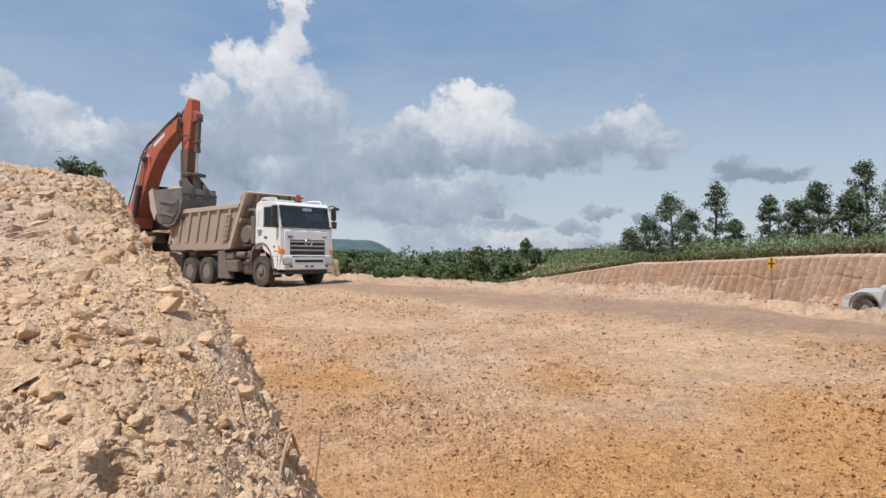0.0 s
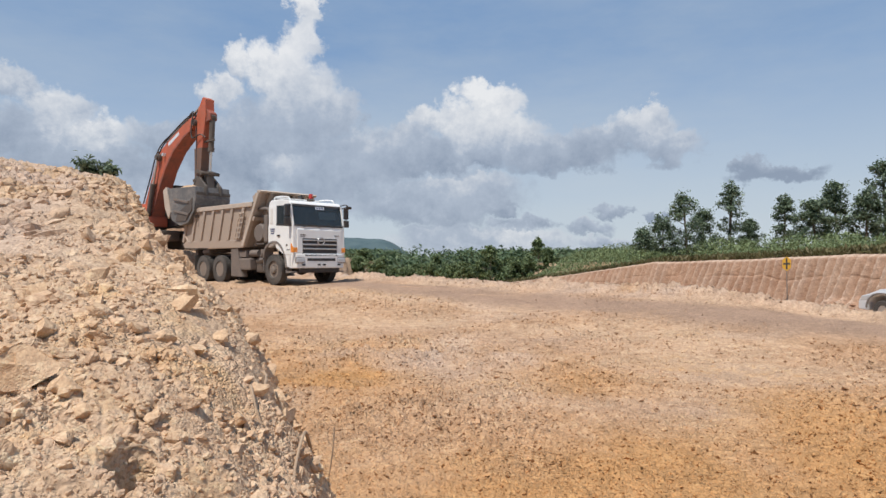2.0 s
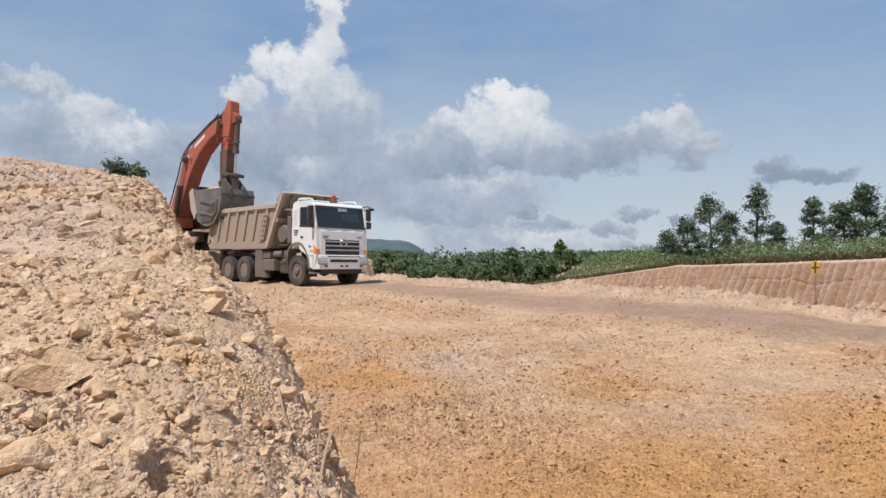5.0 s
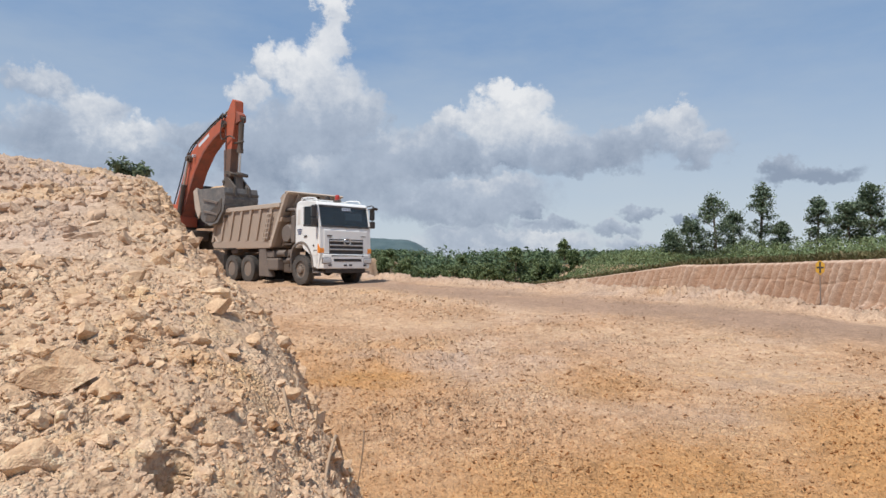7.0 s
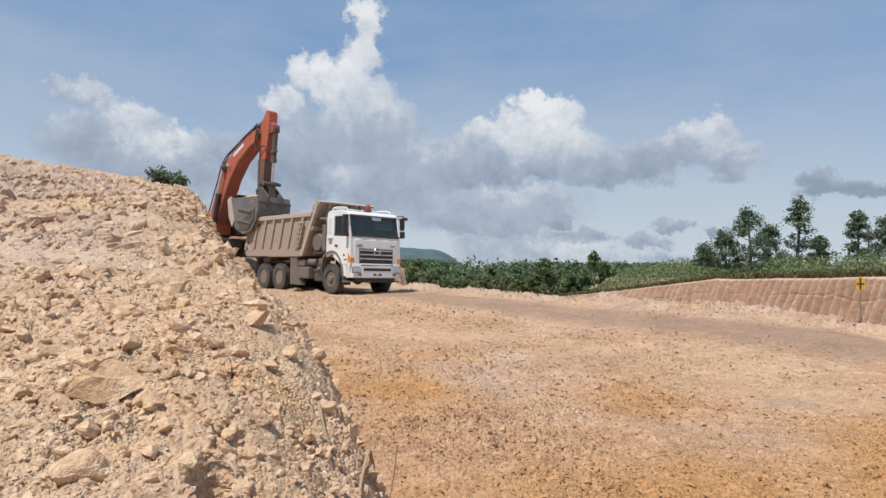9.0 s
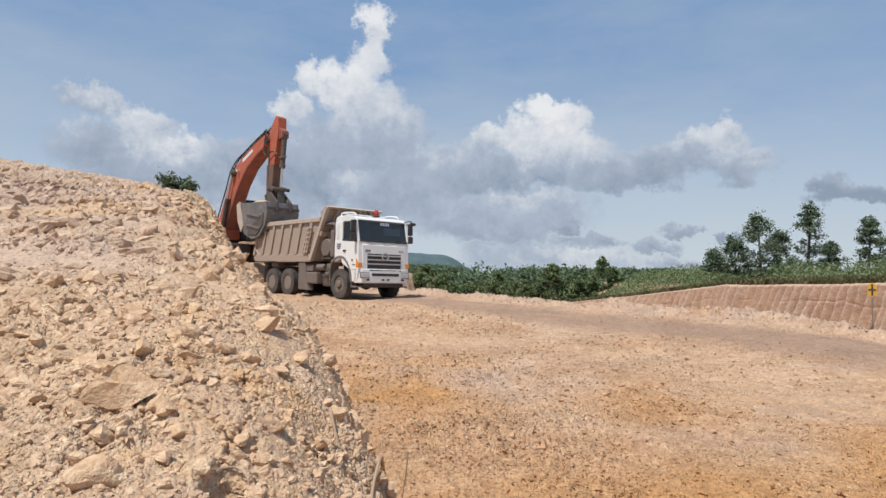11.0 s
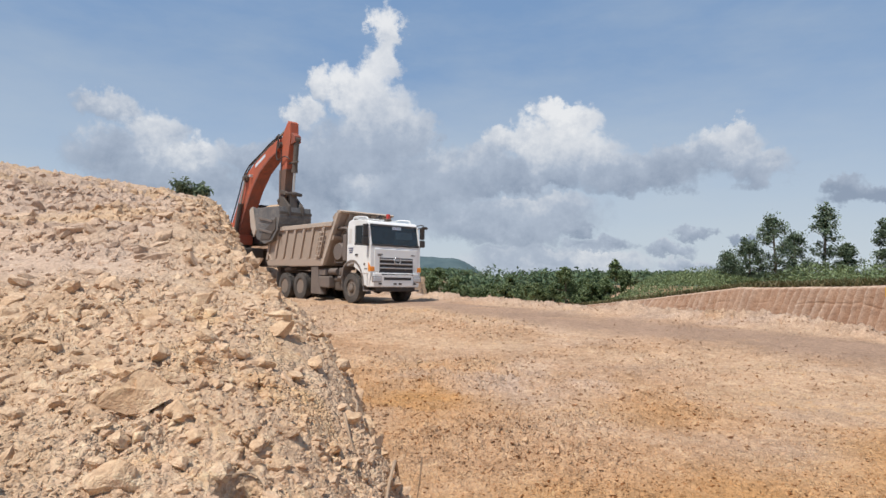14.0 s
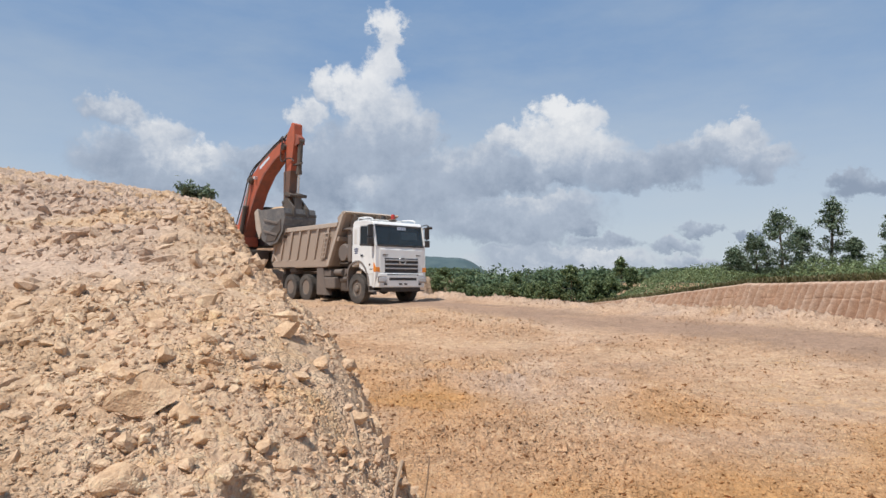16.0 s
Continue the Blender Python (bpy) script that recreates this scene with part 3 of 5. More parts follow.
def build_bank():
    y = np.arange(6.0, 92.0, 0.045)
    f = np.linspace(-0.05, 1.0, 44)
    Y, Fv = np.meshgrid(y, f, indexing="ij")
    bx_ = bank_line(Y)
    xt = np.full_like(Y, 0.4) + bx_
    top = ground_z(xt, Y)
    foot = ground_z(bx_ - 1.5, Y)
    ph = (Y * 5.2 + Fv * 1.6 + 1.5 * value_noise(Y * 0.45, Fv * 0.4, 6)) / np.pi
    u = ph % 1.0
    teeth = np.where(u < 0.7, (u / 0.7) ** 1.4, ((1 - u) / 0.3) ** 0.8)
    strength = np.clip(0.85 + 0.8 * value_noise(Y * 0.8, Fv * 0.5, 65) + 0.3 * value_noise(np.floor(ph) * 1.7, Fv * 0.6, 70), 0.15, 1.3)
    depth = 0.42 * teeth * smooth(1.02, 0.92, Fv) * strength
    seam = Fv + 0.16 * value_noise(Y * 0.5, Fv * 0, 66) + 0.05 * value_noise(Y * 3.1, Fv * 0, 71)
    ledge = 0.035 * np.exp(-((seam - 0.60) / 0.022) ** 2) * smooth(-0.2, 0.1, value_noise(Y * 0.9, Fv * 0, 72))
    X = bx_ - 0.70 + 0.66 * np.clip(Fv, 0, 1) ** 1.15 - depth + ledge + 0.08 * fbm(Y * 1.1 + Fv * 1.9, Fv * 2.3 - Y * 0.7, 5, 67)
    X = X - 0.55 * smooth(0.22, -0.05, Fv + 0.25 * value_noise(Y * 0.8, Fv * 0, 73)) * (0.4 + rubble(Y * 0.4, Fv, 0.14, 74))
    X[:, -1] = bx_[:, -1] + 0.35
    Z = foot + (top - foot) * np.clip(Fv, -0.05, 1) + 0.03 * (Fv > 0.9)
    Z[:, -1] = top[:, -1] - 0.03
    ob = grid_mesh("cut_bank", X, Y, Z, M_BANK)
    ob.data.shade_flat()
    # dry ridges scraped pale; colour stays darker in the grooves to deepen their shade
    pale = np.clip(1.2 * teeth ** 3 * strength * (0.9 + 0.6 * value_noise(Y * 0.9 + Fv * 1.7, Fv * 2.1 - Y * 0.5, 68)) + 0.6 * (Fv > 0.93), 0, 1)
    set_tone(ob.data, (np.zeros_like(Y), np.zeros_like(Y), pale))
    return tagged(ob, "vertical cut bank of pinkish earth scored by bucket teeth", "earth bank", kind="structure")


build_ground()
build_bank()
build_heap()
build_clods()

# ---- building kit ----
def part(name, bm, mat, parent=None, label="", smooth_faces=False):
    """Links a bmesh as one mesh object, under a thing or a part."""
    me = bpy.data.meshes.new(name)
    bm.to_mesh(me)
    bm.free()
    me.materials.append(mat)
    if smooth_faces:
        me.shade_smooth()
        me.set_sharp_from_angle(angle=radians(40))
    ob = new(name, me)
    ob.parent = parent
    if label:
        ob["label"] = label
    return ob


def bev(bm, w, seg=2):
    if w:
        bmesh.ops.bevel(bm, geom=list(bm.edges), offset=w, segments=seg, profile=0.6, affect="EDGES", clamp_overlap=True)
    return bm


def bx(sx, sy, sz, x, y, z, w=0.012, rot=None):
    bm = bmesh.new()
    bmesh.ops.create_cube(bm, size=1, matrix=Matrix.Diagonal((sx, sy, sz, 1)))
    bev(bm, w)
    m = Matrix.Translation((x, y, z))
    if rot:
        m = m @ Euler([radians(a) for a in rot]).to_matrix().to_4x4()
    bm.transform(m)
    return bm


def prism(poly, y0, y1, w=0.015, axis="Y"):
    """A polygon of (x, z) drawn out from y0 to y1; with axis X a polygon of (y, z) drawn out along x; with Z one of (x, y) along z."""
    bm = bmesh.new()
    put = {"Y": lambda a, b, c: (a, c, b), "X": lambda a, b, c: (c, a, b), "Z": lambda a, b, c: (a, b, c)}[axis]
    lo = [bm.verts.new(put(a, b, y0)) for a, b in poly]
    hi = [bm.verts.new(put(a, b, y1)) for a, b in poly]
    bm.faces.new(lo)
    bm.faces.new(hi[::-1])
    n = len(poly)
    for i in range(n):
        bm.faces.new((lo[i], hi[i], hi[(i + 1) % n], lo[(i + 1) % n]))
    bmesh.ops.recalc_face_normals(bm, faces=bm.faces)
    return bev(bm, w)


def lathe(profile, seg=32, axis="Y", at=(0, 0, 0), closed=False):
    """A profile of (radius, along) turned about an axis."""
    bm = bmesh.new()
    rings = []
    for r, h in profile:
        ring = []
        for i in range(seg):
            c, s = r * math.cos(2 * math.pi * i / seg), r * math.sin(2 * math.pi * i / seg)
            ring.append(bm.verts.new({"Y": (c, h, s), "X": (h, c, s), "Z": (c, s, h)}[axis]))
        rings.append(ring)
    pairs = list(zip(rings, rings[1:])) + ([(rings[-1], rings[0])] if closed else [])
    for a, b in pairs:
        for i in range(seg):
            bm.faces.new((a[i], a[(i + 1) % seg], b[(i + 1) % seg], b[i]))
    if not closed:
        for ring in (rings[0], rings[-1]):
            bm.faces.new(ring)
    bmesh.ops.recalc_face_normals(bm, faces=bm.faces)
    bm.transform(Matrix.Translation(at))
    return bm


def rod(a, b, r, seg=12, r2=None):
    """A round bar from a to b."""
    a, b = Vector(a), Vector(b)
    bm = bmesh.new()
    bmesh.ops.create_cone(bm, cap_ends=True, segments=seg, radius1=r, radius2=r if r2 is None else r2, depth=(b - a).length)
    bm.transform(Matrix.Translation((a + b) / 2) @ (b - a).to_track_quat("Z", "Y").to_matrix().to_4x4())
    return bm


def tube(points, r, seg=8, taper=None):
    """A round tube along points."""
    pts = [Vector(p) for p in points]
    bm = bmesh.new()
    rings = []
    side = None
    for i, p in enumerate(pts):
        d = (pts[min(i + 1, len(pts) - 1)] - pts[max(i - 1, 0)]).normalized()
        if side is None:
            side = d.orthogonal().normalized()
        side = (side - d * side.dot(d)).normalized()
        up = d.cross(side)
        rr = r if taper is None else r + (taper - r) * i / (len(pts) - 1)
        rings.append([bm.verts.new(p + rr * (math.cos(k) * side + math.sin(k) * up)) for k in [2 * math.pi * j / seg for j in range(seg)]])
    for a, b in zip(rings, rings[1:]):
        for j in range(seg):
            bm.faces.new((a[j], a[(j + 1) % seg], b[(j + 1) % seg], b[j]))
    bm.faces.new(rings[0][::-1])
    bm.faces.new(rings[-1])
    return bm


def arc(points, n=6):
    """A smooth curve through points (Catmull-Rom)."""
    p = [Vector(q) for q in points]
    p = [2 * p[0] - p[1]] + p + [2 * p[-1] - p[-2]]
    out = []
    for i in range(1, len(p) - 2):
        for k in range(n):
            t = k / n
            out.append(0.5 * (2 * p[i] + (p[i + 1] - p[i - 1]) * t + (2 * p[i - 1] - 5 * p[i] + 4 * p[i + 1] - p[i + 2]) * t * t + (3 * p[i] - p[i - 1] - 3 * p[i + 1] + p[i + 2]) * t ** 3))
    return out + [p[-2]]


def join(*bms):
    out = bmesh.new()
    for b in bms:
        me = bpy.data.meshes.new("tmp")
        b.to_mesh(me)
        b.free()
        out.from_mesh(me)
        bpy.data.meshes.remove(me)
    return out


def thing(name, m, label, category, group=""):
    ob = new(name)
    ob.matrix_world = m
    return tagged(ob, label, category, group)

# ---- dump truck ----
def tyre_bm(r, width, rim):
    h = width / 2
    prof = [(rim, -h * 0.8), (rim + 0.02, -h), (r - 0.10, -h * 1.02), (r - 0.03, -h * 0.93), (r - 0.015, -h * 0.8), (r - 0.015, h * 0.8), (r - 0.03, h * 0.93), (r - 0.10, h * 1.02), (rim + 0.02, h), (rim, h * 0.8)]
    bm = lathe(prof, 40, closed=True)
    for i in range(36):
        a = 2 * math.pi * i / 36
        for s in (-1, 1):
            lug = bx(0.062, h * 0.95, 0.034, 0, s * h * 0.5, r - 0.012, 0.004, (0, 0, s * 16))
            lug.transform(Matrix.Rotation(a + (0.08 if s > 0 else 0), 4, "Y"))
            me = bpy.data.meshes.new("tmp")
            lug.to_mesh(me)
            lug.free()
            bm.from_mesh(me)
            bpy.data.meshes.remove(me)
    return bm


def truck_wheel(truck, x, y, out, front):
    """out: -1 when the outside faces -y."""
    r, w = 0.53, 0.29
    bm = tyre_bm(r, w, 0.29)
    bm.transform(Matrix.Translation((x, y, r)))
    tyre = part("wheel", bm, M_RUBBER, truck, "dusty black lugged truck tyre", True)
    d = out
    if front:
        prof = [(0.295, 0.10 * d), (0.27, 0.11 * d), (0.25, 0.05 * d), (0.22, 0.03 * d), (0.18, 0.09 * d), (0.12, 0.11 * d), (0.11, 0.16 * d), (0.07, 0.17 * d)]
    else:
        prof = [(0.295, 0.12 * d), (0.275, 0.13 * d), (0.265, -0.02 * d), (0.20, -0.05 * d), (0.13, -0.05 * d), (0.12, 0.09 * d), (0.08, 0.11 * d)]
    part("rim", lathe(prof, 32, at=(x, y, r)), M_RIM, tyre, "dusty brown steel rim", True)
    for i in range(10):
        a = 2 * math.pi * i / 10
        o = 0.125 if front else -0.01
        at = (x + 0.155 * math.cos(a), y, r + 0.155 * math.sin(a))
        part("wheel_nut", rod((at[0], y + d * o * 0.6, at[2]), (at[0], y + d * (o + 0.015), at[2]), 0.017, 6), M_STEEL, tyre)


def build_truck(m):
    tr = thing("dump_truck", m, "white three-axle dump truck with a dusty tan ribbed steel body", "truck")
    # --- tipping body
    LB = [(-6.72, 1.52), (-6.55, 1.40), (-2.0, 1.36), (-1.32, 2.96), (-6.47, 2.98)]
    for s in (-1, 1):
        wall = part("body_side", prism(LB, s * 1.12, s * 1.17, 0.006), M_BODY, tr, "dusty tan ribbed steel side wall")
        part("top_rail", prism([(-6.52, 2.84), (-1.36, 2.84), (-1.30, 3.01), (-6.50, 3.02)], s * 1.10, s * 1.25, 0.02), M_BODY_LIGHT, wall, "pale dust-covered top rail")
        part("bottom_rail", prism([(-6.73, 1.54), (-6.56, 1.37), (-2.02, 1.33), (-1.95, 1.52), (-2.1, 1.62), (-6.4, 1.66), (-6.55, 1.62)], s * 1.10, s * 1.22, 0.015), M_BODY, wall)
        for k in range(7):
            xt = -6.33 + k * 0.715
            if k == 6:
                xt = -1.95
            xb = xt - 0.36
            w2 = 0.09
            part("rib", prism([(xb - w2, 1.62), (xb + w2, 1.62), (xt + w2, 2.86), (xt - w2, 2.86)], s * 1.16, s * 1.235, 0.018), M_BODY, wall)
        part("front_edge", prism([(-2.12, 1.38), (-1.95, 1.36), (-0.86, 3.38), (-1.02, 3.38)], s * 1.09, s * 1.235, 0.015), M_BODY_LIGHT, wall)
        part("gusset", prism([(-1.36, 2.99), (-1.02, 3.30), (-1.20, 3.34), (-1.42, 3.20)], s * 1.13, s * 1.17, 0.006), M_BODY, wall)
        # ladder up the side
        if s < 0:
            lad = join(*[rod((-2.48 + o, -1.27, 1.66), (-2.13 + o, -1.27, 2.66), 0.02) for o in (0, 0.30)], *[bx(0.34, 0.05, 0.035, -2.29 + 0.062 * i, -1.27, 1.72 + 0.18 * i, 0.006) for i in range(6)])
            part("ladder", lad, M_BODY_LIGHT, wall, "tan steel rung ladder")
            part("support", rod((-6.62, -1.20, 1.95), (-6.25, -1.20, 1.60), 0.035, 8), M_BODY, wall)
    part("body_floor", prism([(-6.6, 1.42), (-2.0, 1.38), (-2.0, 1.48), (-6.6, 1.5)], -1.14, 1.14, 0.01), M_BODY, tr)
    part("body_load", prism([(-6.4, 1.5), (-2.05, 1.5), (-1.9, 1.75), (-4.0, 1.95), (-6.3, 1.7)], -1.1, 1.1, 0.03), M_GROUND_PLAIN, tr, "thin layer of tan earth")
    head = part("headboard", prism([(-2.06, 1.38), (-1.98, 1.36), (-0.92, 3.36), (-1.0, 3.38)], -1.13, 1.13, 0.006), M_BODY, tr, "forward-leaning ribbed headboard")
    part("canopy_lip", prism([(-1.02, 3.30), (-0.84, 3.30), (-0.72, 3.36), (-0.80, 3.41), (-1.0, 3.41)], -1.235, 1.235, 0.015), M_BODY_LIGHT, head, "pale dusty upper lip")
    for y in (-0.75, -0.25, 0.25, 0.75):
        part("head_rib", prism([(-1.90, 1.40), (-1.80, 1.38), (-0.80, 3.28), (-0.92, 3.34)], y - 0.06, y + 0.06, 0.01), M_BODY, head)
    part("head_beam", prism([(-1.45, 2.32), (-1.30, 2.30), (-1.22, 2.46), (-1.37, 2.48)], -1.2, 1.2, 0.01), M_BODY, head)
    tail = part("tailgate", prism([(-6.70, 1.46), (-6.62, 1.46), (-6.42, 2.92), (-6.50, 2.94)], -1.12, 1.12, 0.008), M_BODY, tr)
    for y in (-0.7, 0, 0.7):
        part("tailgate_rib", prism([(-6.78, 1.5), (-6.70, 1.5), (-6.50, 2.9), (-6.58, 2.9)], y - 0.08, y + 0.08, 0.01), M_BODY, tail)
    # --- chassis
    for y in (-0.42, 0.42):
        part("chassis_rail", prism([(-6.5, 0.92), (1.0, 0.78), (1.0, 1.02), (-6.5, 1.2)], y - 0.04, y + 0.04, 0.006), M_STEEL, tr)
    part("sub_frame", bx(4.4, 0.75, 0.16, -4.3, 0, 1.28), M_STEEL, tr)
    for x in (0, -3.69, -5.0):
        part("axle", join(rod((x, -1.0, 0.53), (x, 1.0, 0.53), 0.09, 12), lathe([(0.05, -0.2), (0.2, -0.12), (0.24, 0), (0.2, 0.12), (0.05, 0.2)], 16, "Y", (x, 0, 0.55))), M_STEEL, tr)
    for s in (-1, 1):
        truck_wheel(tr, 0.0, s * 1.06, s, True)
        for x in (-3.69, -5.0):
            truck_wheel(tr, x, s * 1.08, s, False)
            truck_wheel(tr, x, s * 0.74, s, False)
        part("leaf_spring", prism(arc_xz([(-5.5, 0.95), (-4.9, 0.72), (-4.35, 0.66), (-3.8, 0.72), (-3.2, 0.95)], 0.10), s * 0.46, s * 0.56, 0.004), M_STEEL, tr)
        part("mud_guard", prism([(-2.86, 0.26), (-2.12, 0.24), (-2.30, 0.75), (-2.40, 1.34), (-2.88, 1.34)], s * 0.92, s * 1.19, 0.015), M_DUSTY, tr, "dusty grey-brown guard plate")
        part("rear_flap", bx(0.03, 0.5, 0.62, -5.78, s * 0.92, 0.78), M_RUBBER, tr)
        part("rear_bracket", bx(0.22, 0.25, 0.4, -5.9, s * 0.9, 1.1), M_STEEL, tr)
        part("spring_seat", bx(0.55, 0.3, 0.12, -5.0, s * 0.95, 1.22, 0.02), M_DUSTY, tr)
    # near side fittings
    part("fuel_tank", bx(0.92, 0.5, 0.44, -2.02, -0.92, 0.72, 0.05), M_DUSTY, tr, "dust-covered fuel tank")
    part("battery_box", bx(0.55, 0.42, 0.26, -2.2, -0.92, 1.10, 0.03), M_DUSTY, tr)
    part("air_tank", rod((-1.75, -0.98, 1.12), (-1.20, -0.98, 1.12), 0.125, 18), M_DUSTY, tr, "dusty round air tank")
    part("air_tank", rod((-1.45, -0.85, 0.82), (-0.95, -0.85, 0.82), 0.15, 18), M_STEEL, tr)
    part("silencer", bx(0.62, 0.5, 0.42, -1.15, -0.72, 0.62, 0.06), M_STEEL, tr)
    part("gearbox", bx(1.6, 0.6, 0.5, -0.9, 0, 0.8, 0.08), M_STEEL, tr)
    part("valve_block", join(bx(0.2, 0.16, 0.24, -0.88, -1.02, 1.14, 0.02), rod((-0.95, -1.08, 1.0), (-0.70, -1.08, 1.22), 0.05), rod((-1.05, -1.05, 0.88), (-0.80, -1.05, 0.88), 0.08)), M_DUSTY, tr)
    part("hose", tube(arc([(-0.62, -1.05, 1.5), (-0.7, -1.10, 1.2), (-0.62, -1.08, 0.9), (-0.9, -1.0, 0.7), (-1.5, -0.9, 0.72)]), 0.025), M_STEEL, tr)
    part("far_tank", bx(1.3, 0.5, 0.5, -1.7, 0.92, 0.75, 0.06), M_DUSTY, tr)
    airbox = part("air_cleaner", lathe([(0.02, -0.16), (0.30, -0.16), (0.33, -0.10), (0.33, 0.22), (0.28, 0.30), (0.02, 0.30)], 28, "Y", (-1.05, -0.98, 1.86)), M_DUSTY, tr, "round dusty air cleaner behind the cab", True)
    part("intake_box", bx(0.40, 0.42, 0.42, -0.82, -0.92, 1.86, 0.06), M_DUSTY, airbox)
    part("bracket", bx(0.5, 0.3, 0.06, -1.0, -0.95, 1.46), M_STEEL, airbox)
    stack = part("intake_stack", bx(0.24, 0.3, 1.0, -0.56, -1.02, 2.0, 0.05), M_DUSTY, tr, "dusty vertical intake duct")
    part("intake_pipe", tube(arc([(-1.30, -1.0, 2.74), (-0.9, -1.0, 2.74), (-0.62, -1.0, 2.70), (-0.55, -1.0, 2.52), (-0.55, -1.0, 2.30)]), 0.06, 12), M_DUSTY, stack)
    # --- cab
    low = [(-0.40, 1.30), (-0.06, 1.40), (0.22, 1.36), (0.46, 1.16), (0.62, 0.92), (0.70, 0.62), (1.10, 0.62), (1.20, 1.10), (1.17, 1.80), (1.15, 2.06), (0.96, 2.07), (-0.40, 2.10)]
    cab = part("cab", prism(low, -1.20, 1.20, 0.035), M_WHITE, tr, "white cab with dust on its lower edge")
    part("roof", prism([(-0.40, 2.76), (0.95, 2.76), (0.96, 2.84), (0.84, 2.94), (0.3, 3.0), (-0.22, 3.0), (-0.38, 2.93)], -1.17, 1.17, 0.05), M_WHITE, cab, "white cab roof")
    part("rear_wall", bx(0.08, 2.3, 0.76, -0.36, 0, 2.43, 0.01), M_WHITE, cab)
    for s in (-1, 1):
        part("quarter_panel", bx(0.46, 0.07, 0.74, -0.15, s * 1.155, 2.42, 0.02), M_WHITE, cab)
        part("quarter_recess", bx(0.16, 0.02, 0.52, -0.18, s * 1.192, 2.42, 0.008), M_WHITE_DUST, cab)
        part("pillar", prism([(1.06, 2.04), (1.17, 2.04), (0.98, 2.80), (0.87, 2.80)], s * 1.12, s * 1.20, 0.02), M_WHITE, cab)
        part("window_trim", prism([(0.10, 2.08), (1.05, 2.02), (1.05, 2.10), (0.10, 2.15)], s * 1.165, s * 1.205, 0.008), M_BLACK, cab)
        part("side_window", prism([(0.10, 2.1), (1.08, 2.06), (0.90, 2.78), (0.10, 2.78)], s * 1.15, s * 1.158, 0), M_GLASS_SIDE, cab, "dark tinted side window")
        # door
        door = part("door", prism([(0.11, 1.30), (0.40, 1.16), (0.58, 1.06), (1.05, 1.06), (1.05, 2.02), (0.11, 2.07)], s * 1.195, s * 1.215, 0.008), M_WHITE, cab, "white cab door")
        part("handle", bx(0.16, 0.03, 0.06, 0.28, s * 1.225, 1.72, 0.012), M_BLACK, door, "black door handle")
        part("badge", bx(0.10, 0.012, 0.07, 0.80, s * 1.22, 1.38, 0.01), M_STEEL, door)
        for k in range(2):
            part("marking", bx(0.09 - 0.02 * k, 0.006, 0.035, 0.86 + 0.11 * k, s * 1.219, 1.22, 0), M_BLACK, door)
        # plaque of small lines behind the door
        for k in range(3):
            part("plaque_line", bx(0.28 - 0.05 * k, 0.006, 0.045, -0.12, s * 1.204, 1.96 - 0.075 * k, 0), M_PLAQUE, cab)
        # wheel arch trim
        part("wheel_arch", prism(arc_xz([(-0.62, 0.95), (-0.55, 1.22), (-0.34, 1.40), (-0.02, 1.47), (0.24, 1.42), (0.48, 1.22), (0.66, 0.92), (0.72, 0.60)], 0.075), s * 0.95, s * 1.235, 0.012), M_GREY_TRIM, cab, "grey plastic wheel arch")
        part("rear_mudguard", prism(arc_xz([(-0.66, 0.5), (-0.66, 0.8), (-0.58, 1.16), (-0.40, 1.36)], 0.04), s * 0.85, s * 1.2, 0.006), M_GREY_TRIM, cab)
        # steps
        part("step", bx(0.36, 0.28, 0.05, 0.92, s * 1.08, 0.45, 0.01), M_GREY_TRIM, cab, "grey ribbed cab step")
        part("step", bx(0.34, 0.22, 0.05, 0.90, s * 1.08, 0.76, 0.01), M_GREY_TRIM, cab)
        part("step_frame", bx(0.05, 0.22, 0.5, 0.72, s * 1.08, 0.66, 0.01), M_GREY_TRIM, cab)
        part("step_frame", bx(0.30, 0.2, 0.36, 0.90, s * 1.02, 0.88, 0.02), M_BLACK, cab)
        # lamps
        part("turn_signal", prism([(1.02, 1.13), (1.215, 1.13), (1.205, 1.28), (1.10, 1.42), (1.02, 1.46)], s * 1.02, s * 1.212, 0.012), M_AMBER, cab, "amber corner turn signal")
        # mirrors
        out = s * 1.36
        arm = part("mirror_arm", tube([(0.98, s * 1.18, 2.76), (1.05, out - s * 0.06, 2.80), (1.05, out, 2.74), (1.05, out, 2.16), (1.05, out - s * 0.06, 2.08), (1.05, s * 1.19, 2.10)], 0.02), M_BLACK, cab)
        part("mirror", bx(0.11, 0.20, 0.42, 1.05, out, 2.58, 0.035), M_BLACK, arm, "black rear-view mirror housing")
        part("mirror", bx(0.12, 0.24, 0.26, 1.05, out, 2.20, 0.04), M_BLACK, arm)
        part("mirror_glass", bx(0.006, 0.18, 0.40, 0.988, out, 2.58, 0), M_MIRROR, arm)
    part("kerb_mirror", join(tube([(1.0, 1.1, 2.86), (1.2, 1.22, 2.90), (1.26, 1.30, 2.85)], 0.018), bx(0.10, 0.26, 0.10, 1.27, 1.32, 2.79, 0.04, (0, 25, 0))), M_BLACK, cab, "black kerb mirror on an arm")
    ws = part("windscreen", prism([(1.135, 2.07), (1.145, 2.07), (0.955, 2.80), (0.945, 2.80)], -1.10, 1.10, 0), M_GLASS, cab, "dark tinted windscreen with stickers")
    part("windscreen_trim", join(prism([(1.145, 2.04), (1.175, 2.04), (1.165, 2.10), (1.14, 2.10)], -1.12, 1.12, 0.006), prism([(0.962, 2.75), (0.98, 2.75), (0.962, 2.82), (0.94, 2.82)], -1.12, 1.12, 0.006)), M_BLACK, ws)
